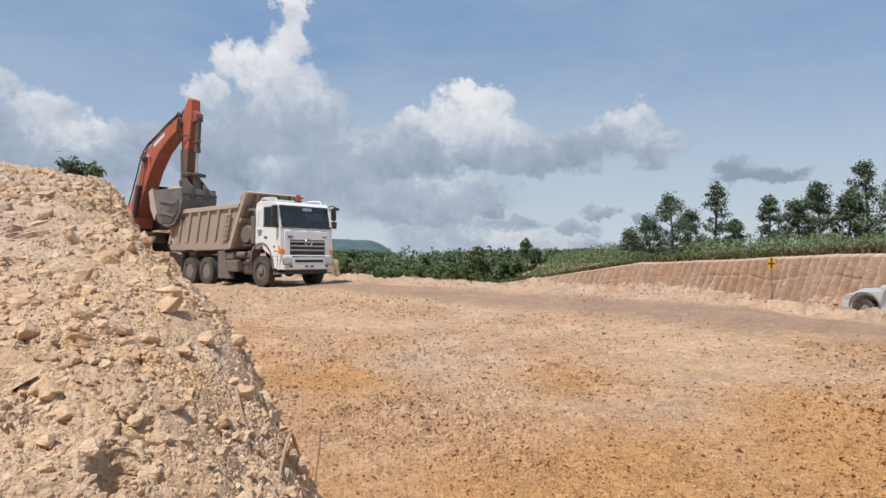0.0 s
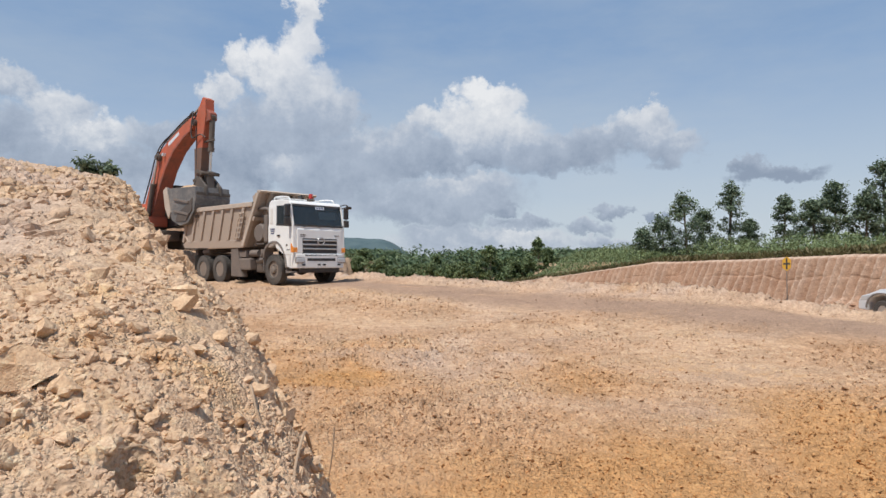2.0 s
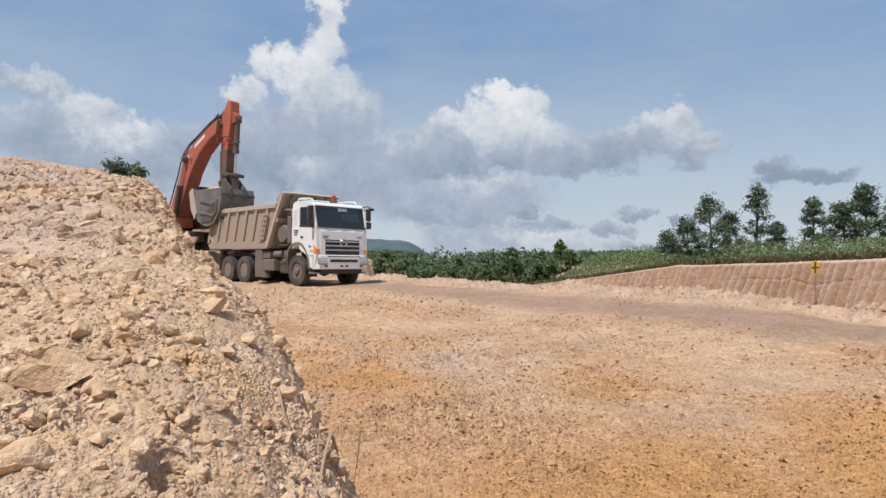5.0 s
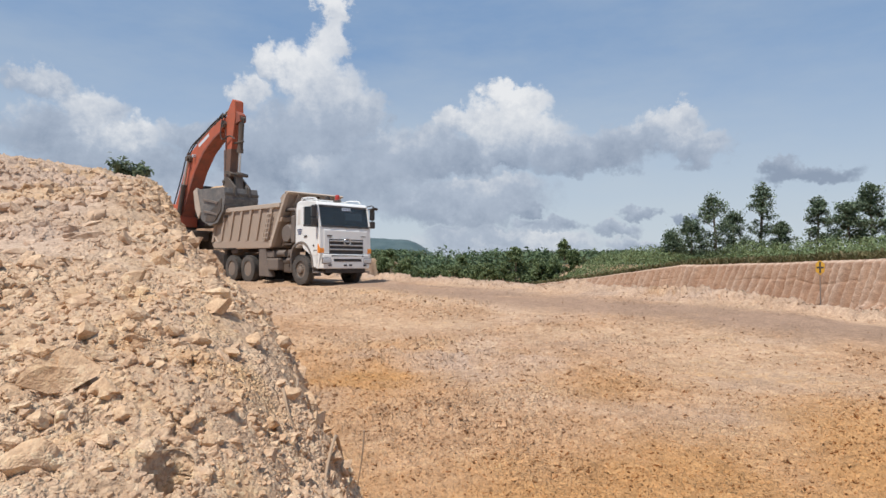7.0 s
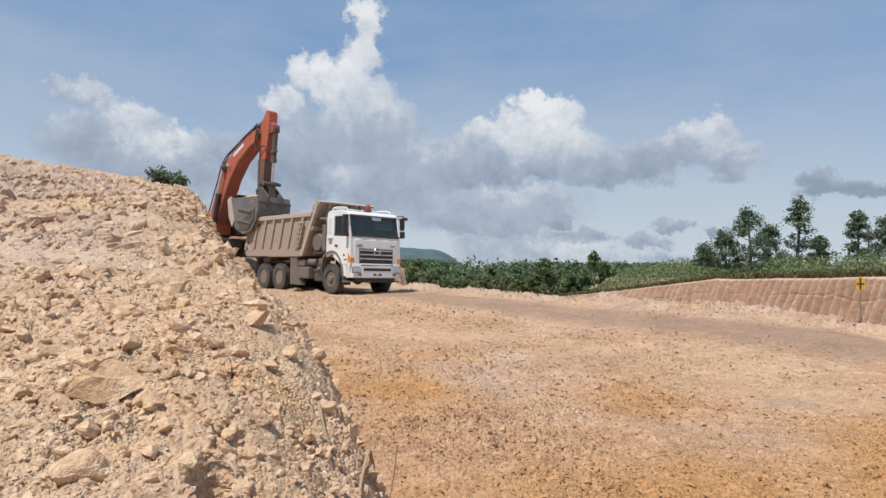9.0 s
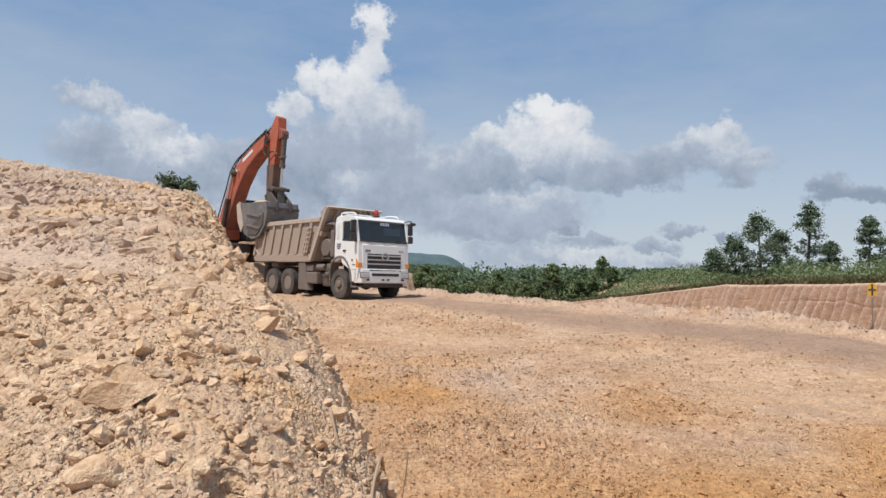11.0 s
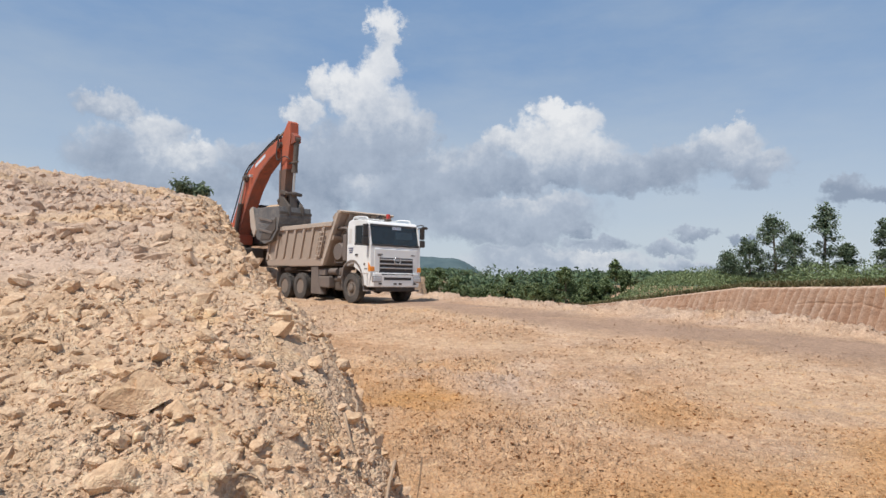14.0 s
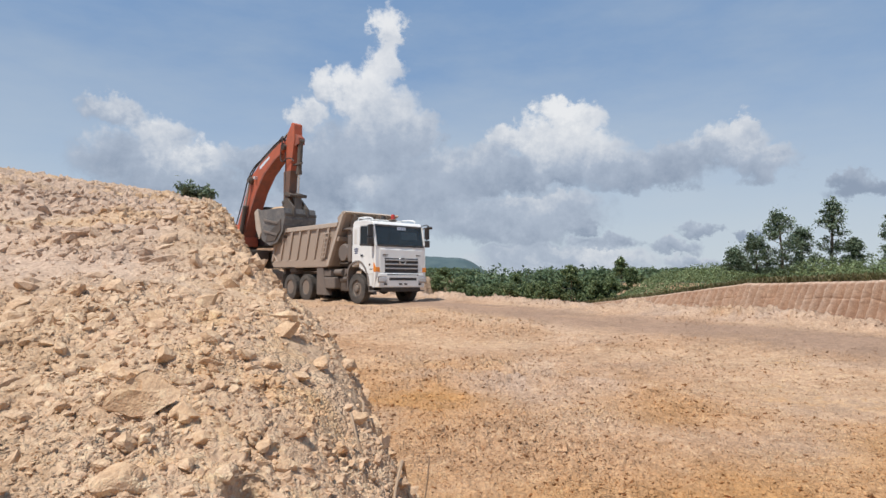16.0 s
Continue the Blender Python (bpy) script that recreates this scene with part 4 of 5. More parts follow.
    part("sticker", prism([(0.995, 2.66), (1.0, 2.66), (0.975, 2.77), (0.97, 2.77)], -0.08, 0.32, 0), M_STICKER, ws, "white sticker with unreadable marks")
    for k in range(3):
        part("sticker_mark", prism([(1.0025, 2.685), (1.006, 2.685), (0.99, 2.745), (0.986, 2.745)], -0.04 + 0.12 * k, 0.03 + 0.12 * k, 0), M_PLAQUE, ws)
    # flat pale blue-grey panel behind the far half of the windscreen
    part("sun_shade_film", prism([(1.070, 2.30), (1.075, 2.30), (1.005, 2.58), (1.0, 2.58)], 0.05, 0.85, 0), M_PALE_PANEL, ws, "pale blue-grey panel behind the windscreen")
    for y in (-0.75, -0.05, 0.6):
        part("wiper", tube([(1.19, y, 2.03), (1.18, y + 0.25, 2.08), (1.165, y + 0.58, 2.10)], 0.016), M_BLACK, ws, "black wiper")
    part("dashboard", prism([(0.70, 2.06), (1.10, 2.06), (1.06, 2.16), (0.75, 2.20)], -1.08, 1.08, 0.02), M_BLACK, cab)
    for y in (-0.55, 0.55):
        part("seat", join(bx(0.5, 0.5, 0.16, 0.15, y, 2.14, 0.05), bx(0.14, 0.48, 0.50, -0.14, y, 2.40, 0.06)), M_BLACK, cab, "dark cab seat")
    part("steering_wheel", tube([(0.62 + 0.12 * math.cos(k * math.pi / 10), -0.55 + 0.22 * math.sin(k * math.pi / 10), 2.22 - 0.16 * math.cos(k * math.pi / 10)) for k in range(21)], 0.016), M_BLACK, cab)
    # front panel
    part("front_panel", prism([(1.165, 1.12), (1.215, 1.12), (1.195, 1.92), (1.16, 1.98)], -1.02, 1.02, 0.02), M_WHITE, cab, "white front panel")
    grille = part("grille", prism([(1.20, 1.0), (1.225, 1.0), (1.21, 1.62), (1.185, 1.64)], -0.80, 0.80, 0.015), M_BLACK, cab, "black grille with chrome bars")
    for z, w2 in ((1.56, 0.05), (1.41, 0.05), (1.26, 0.05), (1.08, 0.04)):
        part("grille_bar", bx(0.03, 1.58, w2, 1.232, 0, z, 0.012), M_CHROME, grille, "chrome grille bar")
    part("emblem", tube([(1.262, 0.15 * math.cos(k * math.pi / 12), 1.53 + 0.125 * math.sin(k * math.pi / 12)) for k in range(25)], 0.02), M_CHROME, grille, "round chrome emblem ring")
    part("emblem_bar", bx(0.02, 0.20, 0.03, 1.262, 0, 1.53, 0.006), M_CHROME, grille)
    part("marking", bx(0.008, 0.24, 0.03, 1.206, -0.78, 1.74, 0), M_STEEL, cab)
    part("marking", bx(0.008, 0.20, 0.025, 1.206, -0.80, 1.69, 0), M_STEEL, cab)
    part("marking", bx(0.008, 0.22, 0.03, 1.206, 0.80, 1.74, 0), M_STEEL, cab)
    bump_ = part("bumper", prism([(0.92, -1.2), (1.08, -1.2), (1.25, -1.06), (1.30, -0.7), (1.30, 0.7), (1.25, 1.06), (1.08, 1.2), (0.92, 1.2)], 0.58, 1.08, 0.04, "Z"), M_WHITE, cab, "white front bumper, dusty below")
    part("bumper_intake", bx(0.03, 1.30, 0.10, 1.292, 0, 0.88, 0.012), M_BLACK, bump_)
    part("bumper_slot", bx(0.03, 1.5, 0.05, 1.285, 0, 1.03, 0.01), M_BLACK, bump_)
    for y in (-0.95, 0.95):
        part("headlight", bx(0.05, 0.36, 0.17, 1.285, y, 0.86, 0.03), M_LAMP, bump_, "clear headlight lens")
        part("headlight_rim", bx(0.04, 0.42, 0.22, 1.272, y, 0.86, 0.03), M_GREY_TRIM, bump_)
    for y in (-0.82, -0.12, 0.12, 0.82):
        part("bumper_slot", bx(0.02, 0.14, 0.06, 1.305, y, 0.70, 0.008), M_BLACK, bump_)
    part("under_tray", bx(0.5, 1.9, 0.2, 0.95, 0, 0.52, 0.05), M_BLACK, cab)
    # roof fittings
    beacon = part("beacon", lathe([(0.02, 0), (0.085, 0.0), (0.085, 0.13), (0.07, 0.17), (0.02, 0.18)], 16, "Z", (0.62, -0.05, 3.07)), M_RED, cab, "red roof beacon", True)
    part("beacon_base", bx(0.20, 0.24, 0.06, 0.62, -0.05, 3.02, 0.01), M_STEEL, beacon)
    part("horn", rod((0.40, -0.45, 3.1), (0.62, -0.45, 3.12), 0.03, 10, 0.06), M_BLACK, cab)
    part("roof_rail", join(*[tube(arc([(-0.30, y, 3.0), (-0.26, y, 3.10), (0.0, y, 3.12), (0.55, y, 3.07), (0.66, y, 2.98)], 4), 0.025) for y in (-1.0, 1.0)], rod((-0.26, -1.0, 3.10), (-0.26, 1.0, 3.10), 0.022)), M_WHITE, cab, "white roof rail")
    part("rear_rack", join(*[rod((-0.42, y, 2.3), (-0.42, y, 3.06), 0.03) for y in (-0.9, 0.9)], rod((-0.42, -0.95, 3.05), (-0.42, 0.95, 3.05), 0.03)), M_STEEL, cab)
    # pull the cab's front corners in
    for ob in (cab, *cab.children_recursive):
        for v in ob.data.vertices:
            f = min(1.0, max(0.0, (v.co.x - 0.5) / 0.7))
            v.co.x -= 0.11 * f
            v.co.y *= 0.965 - 0.025 * f
    return tr


def arc_xz(points, thick):
    """A band of that thickness along a curve of (x, z) points, as a polygon."""
    p = [(q.x, q.z) for q in arc([(a, 0, b) for a, b in points], 3)]
    up = []
    for i, (a, b) in enumerate(p):
        c, d = p[max(i - 1, 0)], p[min(i + 1, len(p) - 1)]
        n = Vector((-(d[1] - c[1]), d[0] - c[0])).normalized()
        up.append((a + n.x * thick, b + n.y * thick))
    return p + up[::-1]


build_truck(pose(-4.25, 24.12, 0.71, 0, 0.3, -43.9))

# ---- excavator ----
def hyd(name, a, b, parent, r=0.10, split=0.55, label="dark hydraulic cylinder"):
    """A hydraulic cylinder with its chromed rod."""
    a, b = Vector(a), Vector(b)
    m = a + (b - a) * split
    body = part(name, rod(a, m, r, 16), M_STEEL, parent, label, True)
    part("piston_rod", rod(m, b, r * 0.5, 12), M_CHROME, body, "bright piston rod", True)
    part("cylinder_cap", rod(m - (b - a).normalized() * 0.10, m + (b - a).normalized() * 0.06, r * 1.2, 16), M_STEEL, body)
    for p in (a, b):
        part("cylinder_eye", rod(p + Vector((0, -0.10, 0)), p + Vector((0, 0.10, 0)), r * 1.05, 14), M_STEEL, body)
    return body


def plated(poly, y0, y1, w=0.02):
    return prism(poly, y0, y1, w)


def build_digger(m):
    ex = thing("excavator", m, "worn orange tracked excavator with a raised boom and loaded bucket", "excavator")
    # tracks
    for s in (-1, 1):
        y = s * 1.28
        loop = []
        for k in range(17):
            t = math.pi * k / 16
            loop.append((2.15 + 0.46 * math.sin(t), 0.48 + 0.46 * math.cos(t)))
        for k in range(17):
            t = math.pi * k / 16
            loop.append((-2.15 - 0.46 * math.sin(t), 0.48 - 0.46 * math.cos(t)))
        tr = part("track", prism([(a * 0.985, 0.48 + (b - 0.48) * 0.86) for a, b in loop], y - 0.22, y + 0.22, 0.01), M_STEEL, ex, "muddy steel crawler track")
        n = 46
        per = [0.0]
        for (a, b), (c, d) in zip(loop, loop[1:] + loop[:1]):
            per.append(per[-1] + math.hypot(c - a, d - b))
        for i in range(n):
            want = per[-1] * i / n
            j = max(k for k in range(len(loop)) if per[k] <= want)
            (a, b), (c, d) = loop[j], loop[(j + 1) % len(loop)]
            f = (want - per[j]) / max(1e-6, per[j + 1] - per[j])
            ang = -math.degrees(math.atan2(d - b, c - a))
            part("track_shoe", bx(0.215, 0.60, 0.045, a + (c - a) * f, y, b + (d - b) * f, 0.006, (0, ang, 0)), M_WORN, tr)
        for k in range(7):
            part("roller", rod((-1.5 + 0.5 * k, y - 0.2, 0.22), (-1.5 + 0.5 * k, y + 0.2, 0.22), 0.13, 14), M_STEEL, tr)
    part("car_body", bx(2.2, 1.9, 0.5, 0, 0, 0.72, 0.08), M_STEEL, ex)
    part("slew_ring", rod((0, 0, 0.9), (0, 0, 1.12), 0.75, 32), M_STEEL, ex)
    house = part("house", prism([(-2.9, 1.15), (0.9, 1.12), (0.9, 1.55), (0.3, 2.2), (-2.6, 2.35), (-2.95, 2.0)], -1.5, 0.45, 0.06), M_ORANGE, ex, "orange engine housing")
    part("counterweight", prism([(-3.35, 1.2), (-2.6, 1.1), (-2.6, 2.3), (-3.1, 2.3), (-3.4, 1.95)], -1.5, 1.5, 0.12), M_ORANGE_DARK, house, "grimy counterweight")
    part("side_deck", bx(2.6, 1.0, 0.9, -1.3, 0.98, 1.62, 0.06), M_ORANGE, house)
    part("handrail", tube(arc([(0.6, -1.4, 1.6), (0.6, -1.4, 2.3), (0.2, -1.4, 2.6), (-1.0, -1.4, 2.75), (-1.1, -1.4, 2.4)], 5), 0.025), M_BLACK, house)
    for k in range(5):
        part("louvre", bx(0.9, 0.03, 0.05, -1.4, -1.51, 1.5 + 0.12 * k, 0.008), M_BLACK, house)
    part("side_mirror", bx(0.05, 0.28, 0.36, 0.75, -1.55, 2.45, 0.03), M_BLACK, house)
    part("exhaust", rod((-2.2, -0.9, 2.3), (-2.2, -0.9, 3.0), 0.07, 14), M_STEEL, house)
    # cab
    cabp = part("operator_cab", join(bx(1.7, 1.0, 0.75, 0.75, 1.0, 1.52, 0.05), bx(1.55, 1.02, 0.10, 0.68, 1.0, 3.02, 0.04), *[bx(0.07, 0.07, 1.2, x, yy, 2.44, 0.01, (0, (8 if x > 1 else 0), 0)) for x in (-0.05, 0.55, 1.50) for yy in (0.54, 1.46)]), M_BLACK, ex, "dark operator cab with blue-tinted glass")
    part("cab_front_glass", prism([(1.58, 1.90), (1.585, 1.90), (1.43, 2.98), (1.425, 2.98)], 0.56, 1.44, 0), M_GLASS_BLUE, cabp, "blue-tinted cab glass")
    for yy in (0.525, 1.475):
        part("cab_side_glass", prism([(0.0, 1.90), (1.55, 1.90), (1.42, 2.97), (0.0, 2.97)], yy - 0.003, yy + 0.003, 0), M_GLASS_BLUE, cabp)
    part("cab_seat", join(bx(0.5, 0.5, 0.2, 0.5, 1.0, 2.0, 0.05), bx(0.16, 0.5, 0.7, 0.24, 1.0, 2.4, 0.05)), M_BLACK, cabp)
    # boom: a cranked box beam
    boom_poly = [(-0.35, 1.25), (0.11, 2.1), (0.72, 3.2), (1.2, 4.1), (1.7, 4.58), (2.43, 4.97), (3.55, 5.45), (4.35, 5.72), (4.55, 5.55), (4.34, 5.22), (3.52, 4.88), (2.74, 4.42), (2.0, 3.66), (1.34, 2.6), (0.82, 1.65), (0.45, 1.1)]
    boom = part("boom", prism(boom_poly, -0.29, 0.29, 0.035), M_ORANGE, ex, "worn orange cranked boom")
    # shade under the boom, put into colour as a thin darker orange skin
    part("boom_belly_plate", prism([(0.48, 1.12), (0.52, 1.10), (0.87, 1.63), (1.39, 2.58), (2.05, 3.63), (2.78, 4.38), (3.55, 4.84), (4.2, 5.12), (4.18, 5.18), (3.50, 4.92), (2.71, 4.46), (1.95, 3.69), (1.29, 2.63), (0.77, 1.68)], -0.30, 0.30, 0.004), M_ORANGE_DARK, boom)
    part("boom_marking", prism([(2.35, 4.66), (3.25, 5.06), (3.20, 5.19), (2.30, 4.80)], -0.298, -0.292, 0), M_STICKER, boom, "pale worn lettering bar")
    part("boom_lug", prism([(1.9, 4.6), (2.5, 4.9), (2.45, 5.25), (2.2, 5.30), (1.95, 4.95)], -0.12, 0.12, 0.02), M_STEEL, boom)
    part("boom_side_boss", rod((1.62, -0.44, 4.22), (1.62, 0.44, 4.22), 0.17, 18), M_STEEL, boom, "dark cylinder pin boss")
    part("boom_tip_pin", rod((4.46, -0.36, 5.42), (4.46, 0.36, 5.42), 0.14, 18), M_STEEL, boom)
    for y in (-0.42, 0.42):
        hyd("boom_cylinder", (0.62, y, 1.15), (1.62, y, 4.22), boom, 0.105, 0.60)
    # stick
    st = [(4.74, 6.12), (5.0, 6.44), (5.20, 6.34), (5.22, 5.6), (4.98, 4.4), (4.86, 3.0), (4.84, 2.92), (4.66, 2.82), (4.46, 2.95), (4.40, 3.6), (4.46, 4.7), (4.38, 5.3), (4.52, 5.75)]
    stick = part("stick", prism(st, -0.21, 0.21, 0.03), M_ORANGE, ex, "orange dipper stick, scraped bare lower down")
    part("stick_wear_plate", prism([(4.43, 4.3), (5.02, 4.3), (4.89, 2.85), (4.46, 2.85)], -0.252, 0.252, 0.01), M_STICK_WORN, stick, "scraped brown lower stick")
    hyd("stick_cylinder", (2.28, 0, 5.15), (4.90, 0, 6.34), boom, 0.11, 0.62)
    hyd("bucket_cylinder", (5.42, 0, 5.55), (5.22, 0, 3.18), stick, 0.115, 0.58)
    part("cylinder_bracket", prism([(5.15, 5.35), (5.5, 5.42), (5.5, 5.7), (5.2, 5.9)], -0.16, 0.16, 0.02), M_ORANGE_DARK, stick)
    part("hose_bar", bx(0.75, 0.08, 0.07, 5.35, -0.1, 4.55, 0.015), M_STEEL, stick)
    part("work_lamp", bx(0.12, 0.16, 0.14, 2.05, -0.36, 4.30, 0.02), M_LAMP, boom, "boom work lamp")
    part("grease_line", tube(arc([(4.55, -0.25, 5.2), (4.60, -0.25, 4.4), (4.58, -0.25, 3.4)], 4), 0.02, 6), M_BLACK, stick)
    for k in range(4):
        part("hose_clamp", bx(0.10, 0.52, 0.06, 1.25 + 0.85 * k, 0, 4.52 + 0.37 * k, 0.01, (0, -24, 0)), M_STEEL, boom)
    # linkage
    part("link", join(*[prism([(4.60, 3.25), (4.76, 3.22), (5.24, 3.12), (5.24, 3.26), (4.78, 3.38), (4.62, 3.37)], y - 0.03, y + 0.03, 0.01) for y in (-0.30, 0.30)]), M_STEEL, stick)
    part("link", prism([(5.06, 3.25), (5.26, 3.25), (5.34, 2.45), (5.16, 2.40)], -0.17, 0.17, 0.02), M_STEEL, stick)
    for x, z in ((5.22, 3.18), (4.68, 2.90), (5.25, 2.48)):
        part("pin", rod((x, -0.42, z), (x, 0.42, z), 0.075, 14), M_STEEL, stick)
    # hoses over boom and stick
    for k, y in enumerate((-0.20, -0.08, 0.08, 0.20)):
        part("hose", tube(arc([(-0.45, y, 1.7), (0.0, y, 2.5 + 0.05 * k), (0.62, y, 3.6), (1.0, y, 4.35), (1.55, y, 4.85 + 0.06 * k), (2.4, y, 5.2 + 0.04 * k), (3.4, y, 5.62), (4.1, y, 5.85), (4.5, y * 1.8, 5.85), (4.55, y * 2.2, 5.3)], 5), 0.03, 7), M_BLACK, boom, "black hydraulic hose")
    part("hose", tube(arc([(4.5, -0.34, 5.8), (4.35, -0.36, 5.2), (4.45, -0.36, 4.75), (4.95, -0.3, 4.85), (5.2, -0.2, 4.7)], 5), 0.028, 7), M_BLACK, stick)
    part("hose", tube(arc([(4.5, 0.34, 5.8), (4.3, 0.36, 5.0), (4.4, 0.34, 4.4), (5.0, 0.28, 4.6)], 5), 0.028, 7), M_BLACK, stick)
    # bucket
    W = 0.76
    shell_out = [(3.07, 2.64), (3.02, 2.42), (3.20, 1.77), (3.63, 1.24), (4.28, 1.00), (4.93, 1.12), (5.36, 1.57), (5.49, 2.12), (5.41, 2.58)]
    shell_in = [(5.31, 2.54), (5.36, 2.12), (5.24, 1.62), (4.88, 1.22), (4.28, 1.10), (3.71, 1.32), (3.30, 1.82), (3.15, 2.42), (3.18, 2.62)]
    bucket = part("bucket", prism(shell_out + shell_in, -W, W, 0.01), M_WORN, ex, "scraped grey steel bucket")
    for s in (-1, 1):
        part("bucket_side", prism(shell_out, s * W - 0.03, s * W + 0.03, 0.012), M_WORN, bucket)
        part("side_cutter", prism([(2.92, 2.58), (3.18, 2.72), (3.56, 1.62), (3.38, 1.34), (3.07, 1.82)], s * (W + 0.05) - 0.025, s * (W + 0.05) + 0.025, 0.012), M_BODY_LIGHT, bucket, "pale worn side cutter")
        part("bucket_ear", prism([(4.50, 2.97), (4.80, 3.07), (5.40, 2.67), (5.42, 2.42), (4.6, 2.37)], s * 0.30 - 0.04, s * 0.30 + 0.04, 0.015), M_WORN, bucket)
        part("wear_plate", prism([(3.95, 1.20), (4.74, 1.18), (5.23, 1.62), (5.25, 2.12), (4.74, 1.82), (4.09, 1.52)], s * (W + 0.045) - 0.018, s * (W + 0.045) + 0.018, 0.008), M_STEEL, bucket)
    for i in range(5):
        y = -W + 0.12 + i * (2 * W - 0.24) / 4
        part("tooth", prism([(2.98, 2.36), (3.16, 2.50), (3.12, 2.62), (2.92, 2.74), (2.86, 2.60)], y - 0.07, y + 0.07, 0.015), M_WORN, bucket, "blunt bucket tooth")
    for x, z, w2 in ((5.50, 1.75, 0.16), (5.40, 1.35, 0.12), (5.51, 2.3, 0.12)):
        part("wear_strip", bx(0.05, 1.56, w2, x, 0, z, 0.012, (0, 12 if z < 1.5 else 0, 0)), M_STEEL, bucket, "dark wear strip across the bucket")
    for z in (1.55, 2.05):
        part("side_strip", bx(1.2, 0.05, 0.10, 4.4, -0.83, z, 0.012, (0, 10, 0)), M_DUSTY, bucket)
    for y in (-0.33, 0.33):
        part("hinge_plate", prism([(4.5, 2.55), (4.7, 3.10), (5.0, 3.05), (5.55, 2.60), (5.58, 2.2), (5.2, 2.3)], y - 0.05, y + 0.05, 0.012), M_STEEL, bucket, "dark hinge plate")
    load = bmesh.new()
    bmesh.ops.create_grid(load, x_segments=18, y_segments=18, size=0.78)
    for v in load.verts:
        h = 0.22 * (1 - (v.co.x / 0.78) ** 2) * (1 - (v.co.y / 0.78) ** 2) + 0.06 * noise.noise(v.co * 4)
        v.co = Vector((4.22 + v.co.x * 1.25, v.co.y * 0.92, 2.58 + h))
    part("bucket_load", load, M_HEAP, bucket, "heaped tan earth")
    return ex


digger_m = Matrix.Translation((-12.68, 31.04, 2.06)) @ Matrix.Rotation(math.atan2(-0.654, 0.756), 4, "Z")
build_digger(digger_m)

# ---- plants ----
def leaf_mesh(name, centres, size, rng, mat, long=1.6, droop=0.3):
    """Folded leaves, two faces each, at the given centres."""
    n = len(centres)
    a = rng.uniform(0, 2 * np.pi, n)
    tilt = rng.uniform(-0.9, 0.9, n) - droop
    s = size * rng.uniform(0.6, 1.3, n)
    d = np.stack([np.cos(a) * np.cos(tilt), np.sin(a) * np.cos(tilt), np.sin(tilt)], -1)
    w = np.stack([-np.sin(a), np.cos(a), rng.uniform(-0.5, 0.5, n)], -1)
    up = np.cross(d, w)
    c = np.asarray(centres)
    base, tip = c - d * (s * long / 2)[:, None], c + d * (s * long / 2)[:, None]
    left = c + w * (s * 0.45)[:, None] + up * (s * 0.18)[:, None]
    right = c - w * (s * 0.45)[:, None] + up * (s * 0.18)[:, None]
    co = np.stack([base, left, tip, right], 1).reshape(-1, 3)
    i = np.arange(n)[:, None] * 4
    tri = np.concatenate([i + np.array([0, 1, 2]), i + np.array([0, 2, 3])], 1).reshape(-1, 3)
    me = bpy.data.meshes.new(name)
    me.vertices.add(len(co))
    me.vertices.foreach_set("co", co.reshape(-1).astype(np.float32))
    me.loops.add(tri.size)
    me.loops.foreach_set("vertex_index", tri.reshape(-1).astype(np.int32))
    me.polygons.add(len(tri))
    me.polygons.foreach_set("loop_start", np.arange(0, tri.size, 3, dtype=np.int32))
    me.update(calc_edges=True)
    me.materials.append(mat)
    return new(name, me)


def land_z(x, y):
    xa, ya = np.array([float(x)]), np.array([float(y)])
    return float(max(ground_z(xa, ya)[0] + ground_detail(xa, ya)[0], heap_full(xa, ya)[0] if x < 0.5 and y < 22 else -99))


